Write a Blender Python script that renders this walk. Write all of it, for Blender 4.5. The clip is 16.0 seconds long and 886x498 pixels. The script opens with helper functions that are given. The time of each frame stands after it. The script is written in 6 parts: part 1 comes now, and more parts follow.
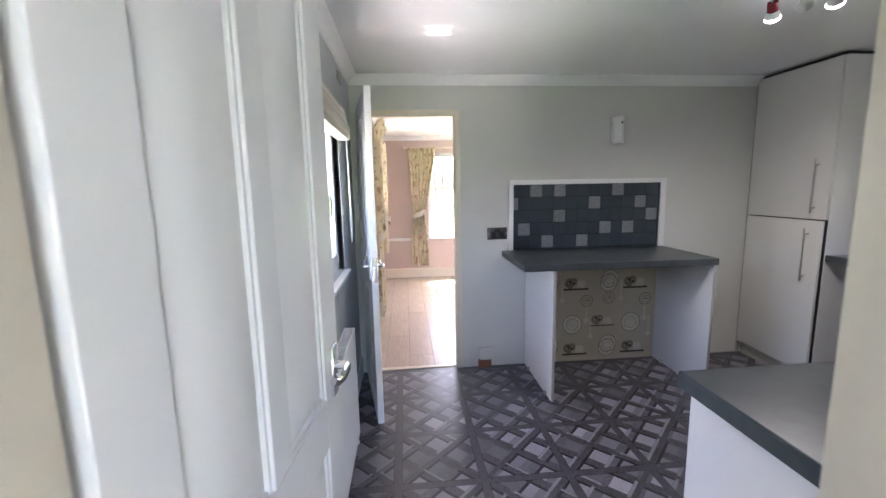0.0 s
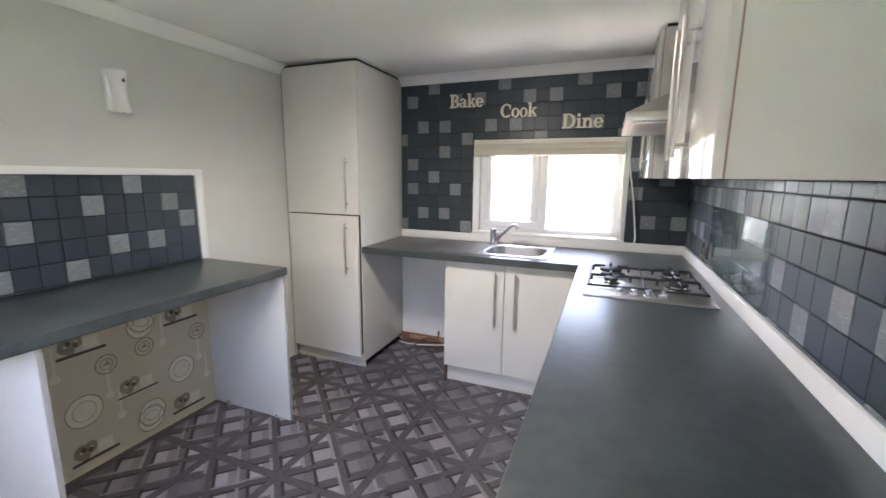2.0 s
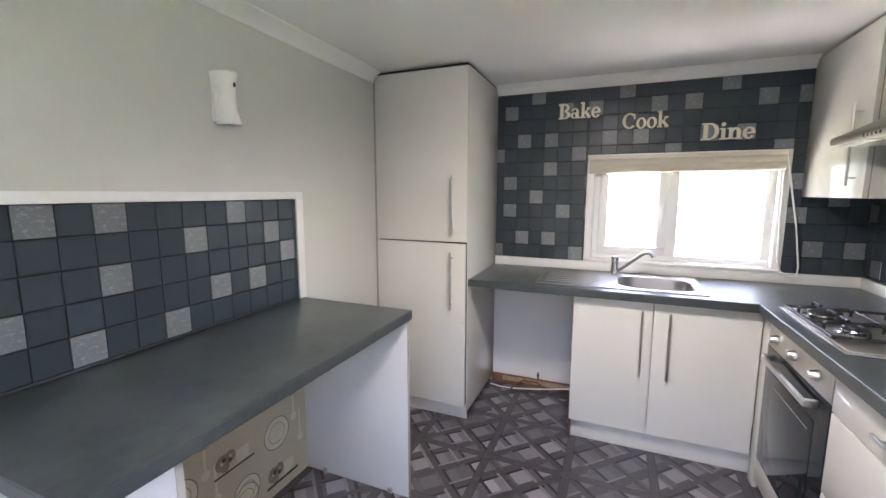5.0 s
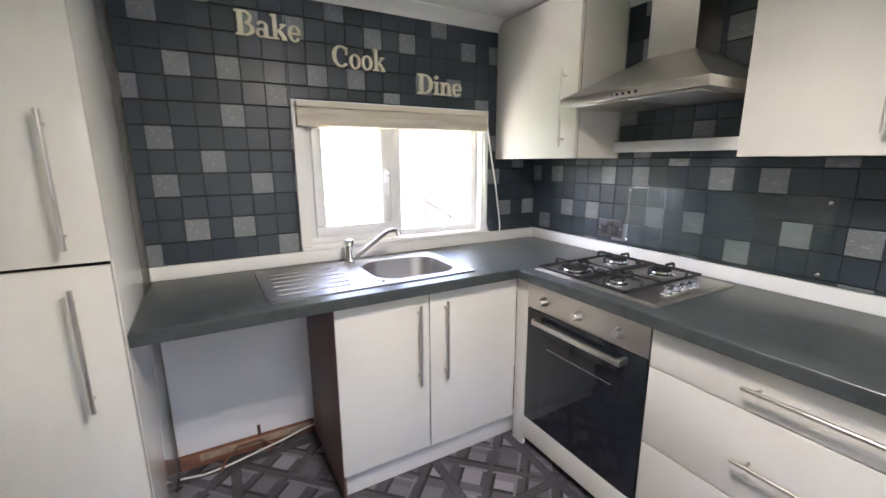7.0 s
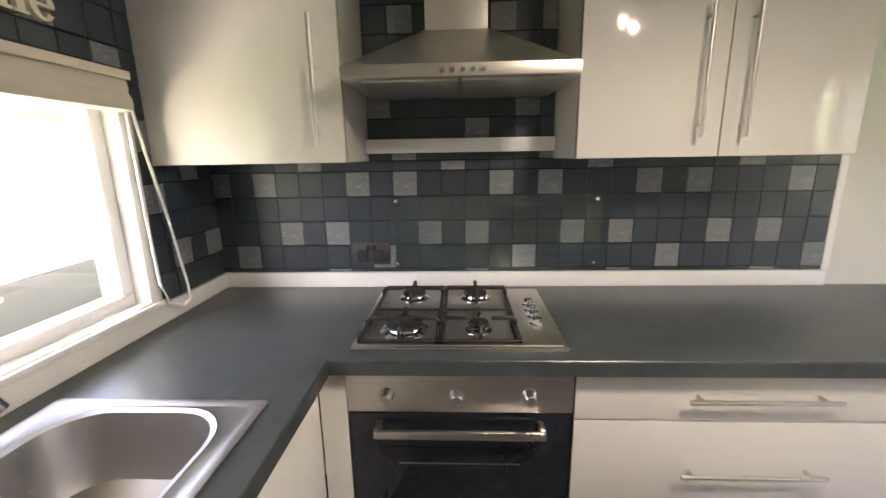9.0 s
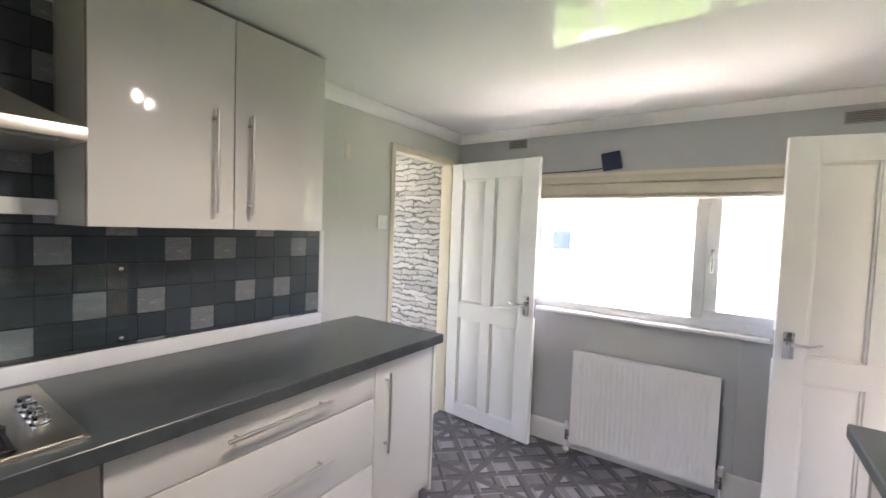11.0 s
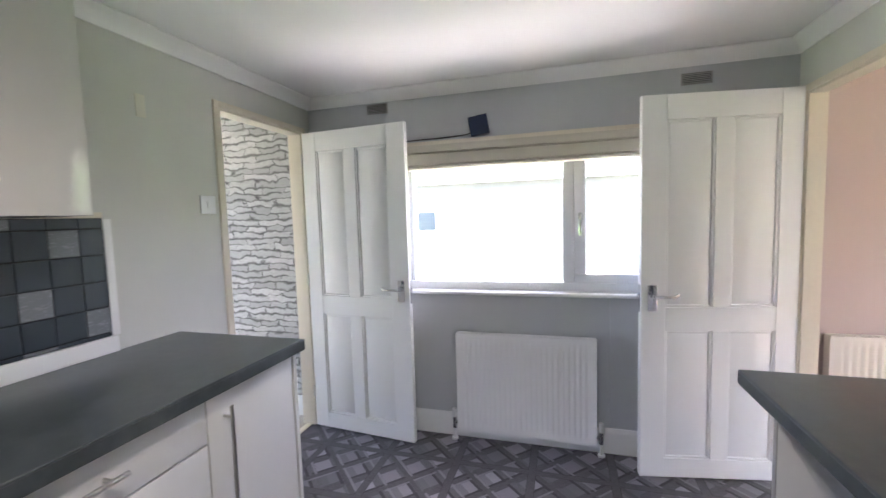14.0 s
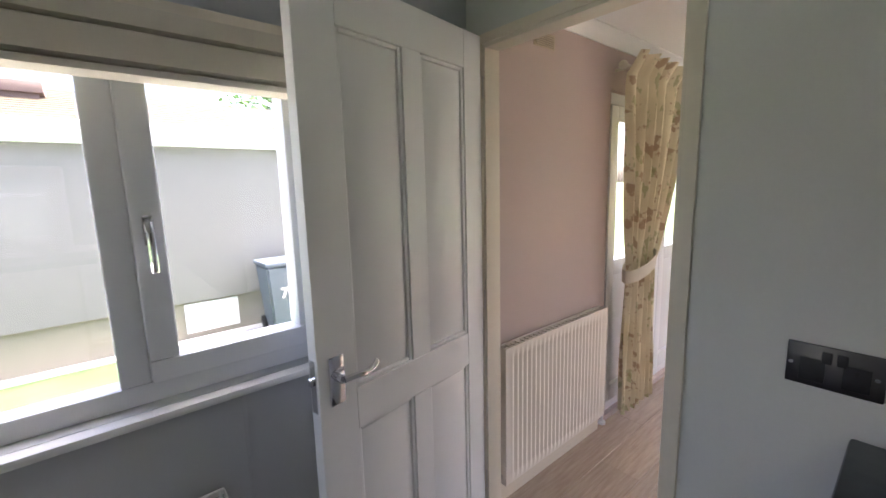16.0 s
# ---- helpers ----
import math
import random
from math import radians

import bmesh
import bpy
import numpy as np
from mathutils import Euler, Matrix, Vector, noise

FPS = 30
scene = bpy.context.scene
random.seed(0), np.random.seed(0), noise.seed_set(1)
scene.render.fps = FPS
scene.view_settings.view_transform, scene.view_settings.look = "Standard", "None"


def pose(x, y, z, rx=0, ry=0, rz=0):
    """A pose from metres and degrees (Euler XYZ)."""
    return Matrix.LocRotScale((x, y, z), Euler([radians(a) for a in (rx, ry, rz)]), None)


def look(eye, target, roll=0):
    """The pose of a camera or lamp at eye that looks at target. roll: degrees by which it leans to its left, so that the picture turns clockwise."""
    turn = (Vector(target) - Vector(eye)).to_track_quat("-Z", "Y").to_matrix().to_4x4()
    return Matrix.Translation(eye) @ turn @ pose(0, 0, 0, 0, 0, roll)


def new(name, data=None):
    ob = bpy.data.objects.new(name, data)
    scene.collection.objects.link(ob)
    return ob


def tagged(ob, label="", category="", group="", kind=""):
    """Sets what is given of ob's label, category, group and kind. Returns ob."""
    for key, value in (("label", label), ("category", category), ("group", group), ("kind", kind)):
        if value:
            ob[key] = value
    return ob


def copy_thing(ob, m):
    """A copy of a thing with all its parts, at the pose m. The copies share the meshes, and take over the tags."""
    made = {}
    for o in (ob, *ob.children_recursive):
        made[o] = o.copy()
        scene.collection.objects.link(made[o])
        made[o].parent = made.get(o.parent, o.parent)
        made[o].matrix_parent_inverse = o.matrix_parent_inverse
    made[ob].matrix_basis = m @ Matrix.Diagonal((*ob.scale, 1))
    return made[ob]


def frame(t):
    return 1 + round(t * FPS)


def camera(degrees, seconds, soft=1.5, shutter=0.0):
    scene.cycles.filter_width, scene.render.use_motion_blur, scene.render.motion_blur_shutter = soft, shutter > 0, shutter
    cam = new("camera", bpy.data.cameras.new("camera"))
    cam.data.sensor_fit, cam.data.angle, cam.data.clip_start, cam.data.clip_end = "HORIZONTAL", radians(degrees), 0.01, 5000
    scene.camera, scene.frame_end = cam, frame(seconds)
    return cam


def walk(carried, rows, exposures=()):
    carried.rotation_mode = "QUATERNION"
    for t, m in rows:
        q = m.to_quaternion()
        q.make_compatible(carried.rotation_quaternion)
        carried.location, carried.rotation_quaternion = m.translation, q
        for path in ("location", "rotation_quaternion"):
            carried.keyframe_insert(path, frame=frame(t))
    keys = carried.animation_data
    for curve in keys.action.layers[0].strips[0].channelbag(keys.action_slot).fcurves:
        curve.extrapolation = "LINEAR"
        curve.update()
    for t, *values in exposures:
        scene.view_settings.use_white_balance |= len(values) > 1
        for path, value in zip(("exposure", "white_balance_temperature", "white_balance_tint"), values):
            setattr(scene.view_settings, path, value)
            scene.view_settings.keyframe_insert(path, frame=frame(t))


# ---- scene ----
# ---------------------------------------------------------------- camera
cam = camera(94.1, 16.0, shutter=0.14)
PATH = [
    (0, (0.594, 0.54, 1.389), (0.77, 2.51, 1.096), -1.1),
    (0.5, (0.621, 0.885, 1.412), (0.988, 2.827, 1.105), -1.4),
    (1, (0.683, 1.164, 1.395), (1.604, 2.908, 1.058), -2.1),
    (1.5, (0.761, 1.363, 1.416), (2.278, 2.61, 1.038), -1.6),
    (2, (0.845, 1.356, 1.41), (2.676, 2.081, 1.062), 0.6),
    (2.5, (0.876, 1.327, 1.384), (2.792, 1.797, 1.053), 1.7),
    (3, (0.86, 1.348, 1.397), (2.724, 2.009, 1.102), 1.5),
    (3.2, (0.842, 1.371, 1.388), (2.638, 2.217, 1.144), 1.3),
    (5.3, (1.055, 2.291, 1.434), (2.905, 2.994, 1.147), -0.6),
    (5.5, (1.159, 2.377, 1.404), (3.069, 2.894, 1.115), -0.7),
    (6, (1.368, 2.594, 1.408), (3.335, 2.519, 1.057), -0.8),
    (6.5, (1.576, 2.733, 1.428), (3.453, 2.149, 1.059), -0.1),
    (7, (1.867, 2.689, 1.403), (3.572, 1.731, 0.983), -0.3),
    (7.5, (2.172, 2.612, 1.406), (3.566, 1.246, 0.967), 0.0),
    (8, (2.505, 2.606, 1.448), (3.466, 0.886, 1.102), 0.4),
    (8.5, (2.752, 2.543, 1.432), (3.302, 0.644, 1.131), -0.4),
    (9, (2.951, 2.456, 1.426), (3.037, 0.508, 0.984), -1.0),
    (9.5, (3.118, 2.456, 1.41), (2.542, 0.605, 0.916), -2.8),
    (10, (3.103, 2.523, 1.413), (1.994, 0.915, 0.984), 0.1),
    (10.2, (3.069, 2.559, 1.418), (1.801, 1.068, 1.009), 0.1),
    (12.3, (2.951, 2.675, 1.48), (1.199, 1.82, 1.928), -0.8),
    (12.5, (2.969, 2.664, 1.486), (1.276, 1.708, 1.955), -0.9),
    (13, (2.965, 2.644, 1.451), (1.353, 1.496, 1.737), -1.4),
    (13.5, (2.874, 2.589, 1.392), (1.156, 1.566, 1.352), -1.8),
    (14, (2.665, 2.476, 1.375), (0.751, 1.915, 1.222), -1.7),
    (14.5, (2.405, 2.365, 1.379), (0.415, 2.366, 1.175), -1.2),
    (15, (2.059, 2.372, 1.409), (0.118, 2.774, 1.144), -1.0),
    (15.5, (1.716, 2.399, 1.412), (-0.069, 3.258, 1.133), -1.6),
    (16, (1.365, 2.471, 1.431), (-0.143, 3.748, 1.123), -1.5),
]

EXPOSURES = [(0.0, 4.5, 6000, 18), (1.0, 4.55, 6150, 18), (1.5, 5.0, 6350, 15), (2.0, 5.25, 6350, 15), (3.0, 5.35, 6350, 15), (5.5, 5.3, 6400, 16), (6.5, 5.2, 6400, 15), (7.0, 5.3, 6450, 14), (8.0, 5.15, 6900, 15), (9.0, 5.05, 7400, 16), (10.0, 5.1, 7100, 17), (12.5, 4.35, 6250, 17), (13.5, 4.5, 6200, 17), (14.5, 4.5, 6150, 17), (15.0, 4.3, 6300, 18), (15.5, 3.9, 6450, 18), (16.0, 3.5, 6350, 17)]
walk(cam, [(t, look(eye, target, roll)) for t, eye, target, roll in PATH], EXPOSURES)
SKY, SUN, BULB = 0.15, 3.2, 1.3
FLOOR_CELL, FLOOR_X, FLOOR_Y = 0.4145, 0.932, 3.135


# ---------------------------------------------------------------- light
world = bpy.data.worlds.new("sky")
scene.world = world
world.use_nodes = True
wn = world.node_tree
sky = wn.nodes.new("ShaderNodeTexSky")
sky.sky_type, sky.sun_disc = "NISHITA", False
sky.sun_elevation, sky.sun_rotation = radians(66), radians(5)
sky.air_density, sky.dust_density, sky.ozone_density = 0.6, 6.0, 0.0
wn.links.new(sky.outputs[0], wn.nodes["Background"].inputs[0])
wn.nodes["Background"].inputs[1].default_value = SKY
sun_data = bpy.data.lights.new("sun", "SUN")
sun_data.energy, sun_data.angle, sun_data.color = SUN, radians(8), (1.0, 0.96, 0.9)
sun = new("sun", sun_data)
sun.matrix_world = look((1.3, 9.4, 20.0), (0.5, 0.5, 0))


# ---------------------------------------------------------------- materials
def nodes_of(name):
    m = bpy.data.materials.new(name)
    m.use_nodes = True
    nt = m.node_tree
    return m, nt, nt.nodes["Principled BSDF"]


def mixed(nt, fac, a, b, mode="MIX"):
    n = nt.nodes.new("ShaderNodeMix")
    n.data_type, n.blend_type = "RGBA", mode
    for sock, v in ((n.inputs[0], fac), (n.inputs[6], a), (n.inputs[7], b)):
        if hasattr(v, "is_linked"):
            nt.links.new(v, sock)
        elif isinstance(v, (int, float)):
            sock.default_value = v
        else:
            sock.default_value = (*v, 1)
    return n.outputs[2]


def noise_of(nt, scale, detail=4, stretch=(1, 1, 1), kind="Object", rough=0.55):
    tc = nt.nodes.new("ShaderNodeTexCoord")
    mp = nt.nodes.new("ShaderNodeMapping")
    mp.inputs["Scale"].default_value = stretch
    nt.links.new(tc.outputs[kind], mp.inputs[0])
    n = nt.nodes.new("ShaderNodeTexNoise")
    n.inputs["Scale"].default_value, n.inputs["Detail"].default_value = scale, detail
    n.inputs["Roughness"].default_value = rough
    nt.links.new(mp.outputs[0], n.inputs["Vector"])
    return n.outputs[0]


def ramp(nt, v, a, b, lo=0.0, hi=1.0):
    n = nt.nodes.new("ShaderNodeMapRange")
    n.inputs[1].default_value, n.inputs[2].default_value = a, b
    n.inputs[3].default_value, n.inputs[4].default_value = lo, hi
    nt.links.new(v, n.inputs[0])
    return n.outputs[0]


def math_of(nt, op, a, b=None, c=None):
    n = nt.nodes.new("ShaderNodeMath")
    n.operation = op
    for i, v in enumerate((a, b, c)):
        if v is None:
            continue
        if hasattr(v, "is_linked"):
            nt.links.new(v, n.inputs[i])
        else:
            n.inputs[i].default_value = v
    return n.outputs[0]


def bumped(nt, bsdf, height, strength, dist=0.002):
    b = nt.nodes.new("ShaderNodeBump")
    b.inputs["Strength"].default_value, b.inputs["Distance"].default_value = strength, dist
    nt.links.new(height, b.inputs["Height"])
    nt.links.new(b.outputs[0], bsdf.inputs["Normal"])


def mat(name, col, rough=0.5, metal=0.0, var=0.06, scale=3.0, fine=60.0, bump=0.05, stretch=(1, 1, 1), coat=0.0, rvar=0.08):
    """A painted or cast surface: broad blotches, fine grain, uneven gloss."""
    m, nt, b = nodes_of(name)
    big, small = noise_of(nt, scale, 3, stretch), noise_of(nt, fine, 5, stretch)
    both = math_of(nt, "ADD", math_of(nt, "MULTIPLY", big, 0.65), math_of(nt, "MULTIPLY", small, 0.35))
    f = ramp(nt, both, 0.3, 0.7)
    lo, hi = [max(c * (1 - var), 0) for c in col], [min(c * (1 + var), 1) for c in col]
    nt.links.new(mixed(nt, f, lo, hi), b.inputs["Base Color"])
    nt.links.new(ramp(nt, big, 0.3, 0.7, max(rough - rvar, 0.02), min(rough + rvar, 1)), b.inputs["Roughness"])
    b.inputs["Metallic"].default_value = metal
    b.inputs["Coat Weight"].default_value = coat
    b.inputs["Coat Roughness"].default_value = 0.03
    if bump:
        bumped(nt, b, small, bump)
    return m


M_WALL = mat("sage_grey_wall_paint", (0.62, 0.62, 0.575), 0.62, var=0.035, scale=1.6, fine=160, bump=0.06)
# same sage paint, with the window wall's cool shade put into the colour
M_WALLSHADE = mat("shaded_sage_wall_paint", (0.5, 0.515, 0.525), 0.55, var=0.035, scale=1.6, fine=160, bump=0.06)
M_PINK = mat("dusty_pink_wall_paint", (0.56, 0.45, 0.41), 0.7, var=0.03, scale=1.6, fine=160, bump=0.06)
M_CREAMW = mat("cream_hall_wall", (0.72, 0.69, 0.6), 0.6, var=0.03, scale=2)
M_CEIL = mat("white_gloss_ceiling", (0.84, 0.84, 0.84), 0.04, var=0.01, scale=1.2, fine=12, bump=0.0, rvar=0.003)
M_CEIL.node_tree.nodes["Principled BSDF"].inputs["IOR"].default_value = 1.5
M_CEILM = mat("white_matt_ceiling", (0.8, 0.79, 0.77), 0.5, var=0.02, bump=0.03)
M_COVE = mat("white_coving_paint", (0.8, 0.8, 0.79), 0.4, var=0.02, bump=0.03)
M_WHITE = mat("white_satin_paint", (0.8, 0.8, 0.79), 0.34, var=0.008, scale=2.5, fine=90, bump=0.03, rvar=0.03)
M_CREAM = mat("cream_frame_paint", (0.7, 0.64, 0.52), 0.4, var=0.05, bump=0.03)
M_UPVC = mat("white_upvc", (0.8, 0.81, 0.82), 0.3, var=0.01, bump=0.0, rvar=0.02)
M_CAB = mat("pale_gloss_cabinet_laminate", (0.67, 0.655, 0.61), 0.09, var=0.012, scale=1.5, fine=40, bump=0.006, coat=0.2, rvar=0.02)
M_CARC = mat("white_melamine", (0.76, 0.75, 0.73), 0.35, var=0.02, bump=0.01)
M_EDGE = mat("worn_brown_edging", (0.3, 0.2, 0.13), 0.5, var=0.2, scale=20)
M_BROWN = mat("dark_brown_board", (0.12, 0.06, 0.045), 0.5, var=0.2, scale=6, stretch=(1, 1, 0.2))
# flat black that stands for the shade inside gaps and holes
M_SHADOW = mat("black_gap_shade", (0.02, 0.02, 0.02), 0.7, var=0.1)
M_STEEL = mat("brushed_stainless_steel", (0.57, 0.54, 0.5), 0.36, 1.0, var=0.03, scale=2, fine=160, bump=0.006, stretch=(1, 1, 10), rvar=0.03)
M_STEELS = mat("satin_sink_steel", (0.34, 0.335, 0.33), 0.44, 1.0, var=0.03, scale=5, fine=200, bump=0.01, stretch=(8, 1, 1), rvar=0.04)
M_BAR = mat("satin_nickel_bar", (0.6, 0.58, 0.55), 0.31, 1.0, var=0.04, rvar=0.03)
M_CHROME = mat("polished_chrome", (0.78, 0.78, 0.8), 0.09, 1.0, var=0.02, bump=0.0, rvar=0.02)
M_NICKEL = mat("dark_nickel_plate", (0.11, 0.107, 0.11), 0.38, 1.0, var=0.05, bump=0.0)
M_BLACK = mat("black_enamel", (0.016, 0.016, 0.018), 0.48, var=0.2, bump=0.02)
M_BGLASS = mat("black_oven_glass", (0.012, 0.015, 0.02), 0.06, var=0.1, bump=0.0, rvar=0.02)
M_NAVY = mat("navy_plastic_case", (0.012, 0.02, 0.06), 0.4, var=0.1)
M_RED = mat("red_lacquered_metal", (0.3, 0.012, 0.022), 0.22, var=0.06, coat=0.4)
M_PORC = mat("white_ceramic", (0.82, 0.81, 0.78), 0.3, var=0.03)
M_LETTER = mat("cream_painted_wood", (0.78, 0.73, 0.58), 0.5, var=0.08, scale=14)
M_FABRIC = mat("cream_blind_fabric", (0.6, 0.555, 0.46), 0.85, var=0.06, scale=5, fine=320, bump=0.25)
M_RAD = mat("white_radiator_enamel", (0.8, 0.8, 0.8), 0.32, var=0.006, bump=0.0, rvar=0.03)
M_RADC = mat("cream_radiator_enamel", (0.78, 0.73, 0.64), 0.32, var=0.01, bump=0.0, rvar=0.03)
M_VENT = mat("grey_vent_plastic", (0.36, 0.35, 0.33), 0.5, var=0.05)
M_VENTC = mat("cream_vent_plastic", (0.6, 0.5, 0.36), 0.5, var=0.05)
M_CARPET = mat("beige_carpet", (0.42, 0.38, 0.32), 0.95, var=0.15, scale=8, fine=400, bump=0.5)
M_WOODRAW = mat("rough_brown_timber", (0.2, 0.09, 0.05), 0.75, var=0.3, scale=12, stretch=(0.3, 1, 1), bump=0.3)
M_DIRT = mat("dirty_bare_timber", (0.34, 0.25, 0.17), 0.8, var=0.4, scale=14, bump=0.3)
M_CABLE = mat("white_cable_sheath", (0.75, 0.74, 0.7), 0.45, var=0.05)
M_RENDER = mat("pale_grey_render", (0.17, 0.17, 0.163), 0.85, var=0.06, scale=0.9, fine=25, bump=0.2)
M_SKIRT = mat("cream_plinth_render", (0.23, 0.212, 0.172), 0.85, var=0.1, scale=1.3, fine=25, bump=0.2)
M_ROOF = mat("brown_roof_tile", (0.05, 0.036, 0.018), 0.85, var=0.25, scale=5, fine=40, bump=0.3)
M_CONC = mat("concrete_path", (0.45, 0.44, 0.41), 0.9, var=0.15, scale=2, fine=50, bump=0.3)
M_BIN = mat("grey_bin_plastic", (0.09, 0.11, 0.14), 0.5, var=0.1)
M_DGLASS = mat("dark_far_window_glass", (0.06, 0.08, 0.1), 0.05, var=0.1, bump=0.0)
M_BARK = mat("tree_bark", (0.12, 0.09, 0.06), 0.9, var=0.3, scale=10, bump=0.5)
M_DWOOD = mat("dark_stained_timber", (0.045, 0.045, 0.05), 0.7, var=0.25, scale=8, bump=0.2)


def worktop_material():
    m, nt, b = nodes_of("dark_slate_worktop_laminate")
    big, mid, fine = noise_of(nt, 6, 7, rough=0.7), noise_of(nt, 26, 6), noise_of(nt, 240, 3)
    c = mixed(nt, ramp(nt, big, 0.32, 0.68), (0.028, 0.035, 0.037), (0.068, 0.079, 0.081))
    c = mixed(nt, ramp(nt, mid, 0.35, 0.7, 0, 0.5), c, (0.078, 0.089, 0.09))
    c = mixed(nt, ramp(nt, fine, 0.35, 0.6, 0, 0.25), c, (0.045, 0.052, 0.055))
    nt.links.new(c, b.inputs["Base Color"])
    nt.links.new(ramp(nt, big, 0.3, 0.7, 0.275, 0.34), b.inputs["Roughness"])
    bumped(nt, b, fine, 0.03)
    return m


def tile_material(name, a, b2, rough, spark):
    m, nt, b = nodes_of(name)
    info = nt.nodes.new("ShaderNodeObjectInfo")
    n = noise_of(nt, 90, 4)
    big = noise_of(nt, 14, 3)
    c = mixed(nt, info.outputs["Random"], a, b2)
    c = mixed(nt, ramp(nt, big, 0.35, 0.7, 0, 0.12), c, [min(x * 1.2, 1) for x in b2])
    if spark:
        c = mixed(nt, ramp(nt, noise_of(nt, 70, 6, (1, 1, 2.2), rough=0.75), 0.54, 0.66, 0, 0.6), c, (0.5, 0.52, 0.54))
    nt.links.new(c, b.inputs["Base Color"])
    nt.links.new(ramp(nt, info.outputs["Random"], 0, 1, rough - 0.03, rough + 0.05), b.inputs["Roughness"])
    if spark:
        bumped(nt, b, n, 0.1)
    return m


M_WORK = worktop_material()
M_TILE = tile_material("slate_grey_tile", (0.03, 0.042, 0.054), (0.037, 0.05, 0.064), 0.34, False)
M_TILEL = tile_material("pale_sparkle_tile", (0.15, 0.163, 0.178), (0.2, 0.213, 0.228), 0.36, True)
M_GROUT = mat("dark_tile_joint", (0.012, 0.014, 0.018), 0.6, var=0.1)


def floor_material():
    """Printed vinyl: framed squares with a diagonal basket of laths and small blocks."""
    m, nt, b = nodes_of("dark_patterned_vinyl_floor")
    tc = nt.nodes.new("ShaderNodeTexCoord")
    sep = nt.nodes.new("ShaderNodeSeparateXYZ")
    nt.links.new(tc.outputs["Object"], sep.inputs[0])
    size = FLOOR_CELL

    def cell(v, off):
        k = math_of(nt, "DIVIDE", math_of(nt, "SUBTRACT", v, off), size)
        return math_of(nt, "SUBTRACT", math_of(nt, "FRACT", k), 0.5), math_of(nt, "FLOOR", k)

    u, iu = cell(sep.outputs[0], FLOOR_X)
    v, iv = cell(sep.outputs[1], FLOOR_Y)
    au, av = math_of(nt, "ABSOLUTE", u), math_of(nt, "ABSOLUTE", v)
    edge = math_of(nt, "SUBTRACT", 0.5, math_of(nt, "MAXIMUM", au, av))
    diag = math_of(nt, "MULTIPLY", math_of(nt, "ABSOLUTE", math_of(nt, "SUBTRACT", au, av)), 0.7071)

    def lattice(w):
        """Signed place in the diagonal basket, 0 in the middle of a block and 0.5 in the middle of a lath, and the block's number."""
        k = math_of(nt, "MULTIPLY", math_of(nt, "ADD", w, 4.0), 2.0)
        return math_of(nt, "SUBTRACT", math_of(nt, "FRACT", k), 0.5), math_of(nt, "FLOOR", k)

    sp, ip = lattice(math_of(nt, "ADD", u, v))
    sq, iq = lattice(math_of(nt, "SUBTRACT", u, v))
    fp, fq = math_of(nt, "ABSOLUTE", sp), math_of(nt, "ABSOLUTE", sq)

    def between(w, lo, hi):
        return math_of(nt, "MULTIPLY", math_of(nt, "GREATER_THAN", w, lo), math_of(nt, "LESS_THAN", w, hi))

    def chance(ka, kb):
        cmb = nt.nodes.new("ShaderNodeCombineXYZ")
        nt.links.new(math_of(nt, "ADD", ip, math_of(nt, "MULTIPLY", iu, ka)), cmb.inputs[0])
        nt.links.new(math_of(nt, "ADD", iq, math_of(nt, "MULTIPLY", iv, kb)), cmb.inputs[1])
        wn_ = nt.nodes.new("ShaderNodeTexWhiteNoise")
        wn_.noise_dimensions = "2D"
        nt.links.new(cmb.outputs[0], wn_.inputs["Vector"])
        return wn_.outputs["Value"]

    rnd, rnd2 = chance(17.3, 9.7), chance(5.1, 23.9)
    grain = noise_of(nt, 30, 6, (1, 8, 1), rough=0.65)
    grain2 = noise_of(nt, 30, 6, (8, 1, 1), rough=0.65)
    block = math_of(nt, "LESS_THAN", math_of(nt, "MAXIMUM", fp, fq), 0.29)
    # laths: the one that lies over the other changes from block to block
    lath_a = mixed(nt, ramp(nt, grain, 0.35, 0.65), (0.065, 0.060, 0.068), (0.137, 0.127, 0.143))
    lath_b = mixed(nt, ramp(nt, grain2, 0.35, 0.65), (0.044, 0.040, 0.047), (0.098, 0.091, 0.103))
    c = mixed(nt, math_of(nt, "GREATER_THAN", fp, fq), lath_a, lath_b)
    blk = mixed(nt, math_of(nt, "POWER", rnd, 1.4), (0.111, 0.104, 0.117), (0.325, 0.309, 0.341))
    blk = mixed(nt, ramp(nt, grain2, 0.35, 0.65, 0, 0.35), blk, (0.130, 0.122, 0.137))
    # some blocks are in half shade along one side
    half = math_of(nt, "MULTIPLY", math_of(nt, "GREATER_THAN", sq, 0.06), math_of(nt, "GREATER_THAN", rnd2, 0.55))
    blk = mixed(nt, math_of(nt, "MULTIPLY", half, 0.55), blk, (0.091, 0.085, 0.095))
    c = mixed(nt, block, c, blk)
    # dark printed shade on one side of the laths and a pale edge on the other
    shade_p = math_of(nt, "MULTIPLY", between(sp, 0.29, 0.39), math_of(nt, "GREATER_THAN", rnd, 0.3))
    shade_q = math_of(nt, "MULTIPLY", between(sq, -0.4, -0.29), math_of(nt, "GREATER_THAN", rnd2, 0.3))
    c = mixed(nt, math_of(nt, "MULTIPLY", math_of(nt, "MAXIMUM", shade_p, shade_q), 0.85), c, (0.013, 0.011, 0.014))
    pale_q = math_of(nt, "MULTIPLY", between(sq, 0.3, 0.4), math_of(nt, "GREATER_THAN", rnd, 0.45))
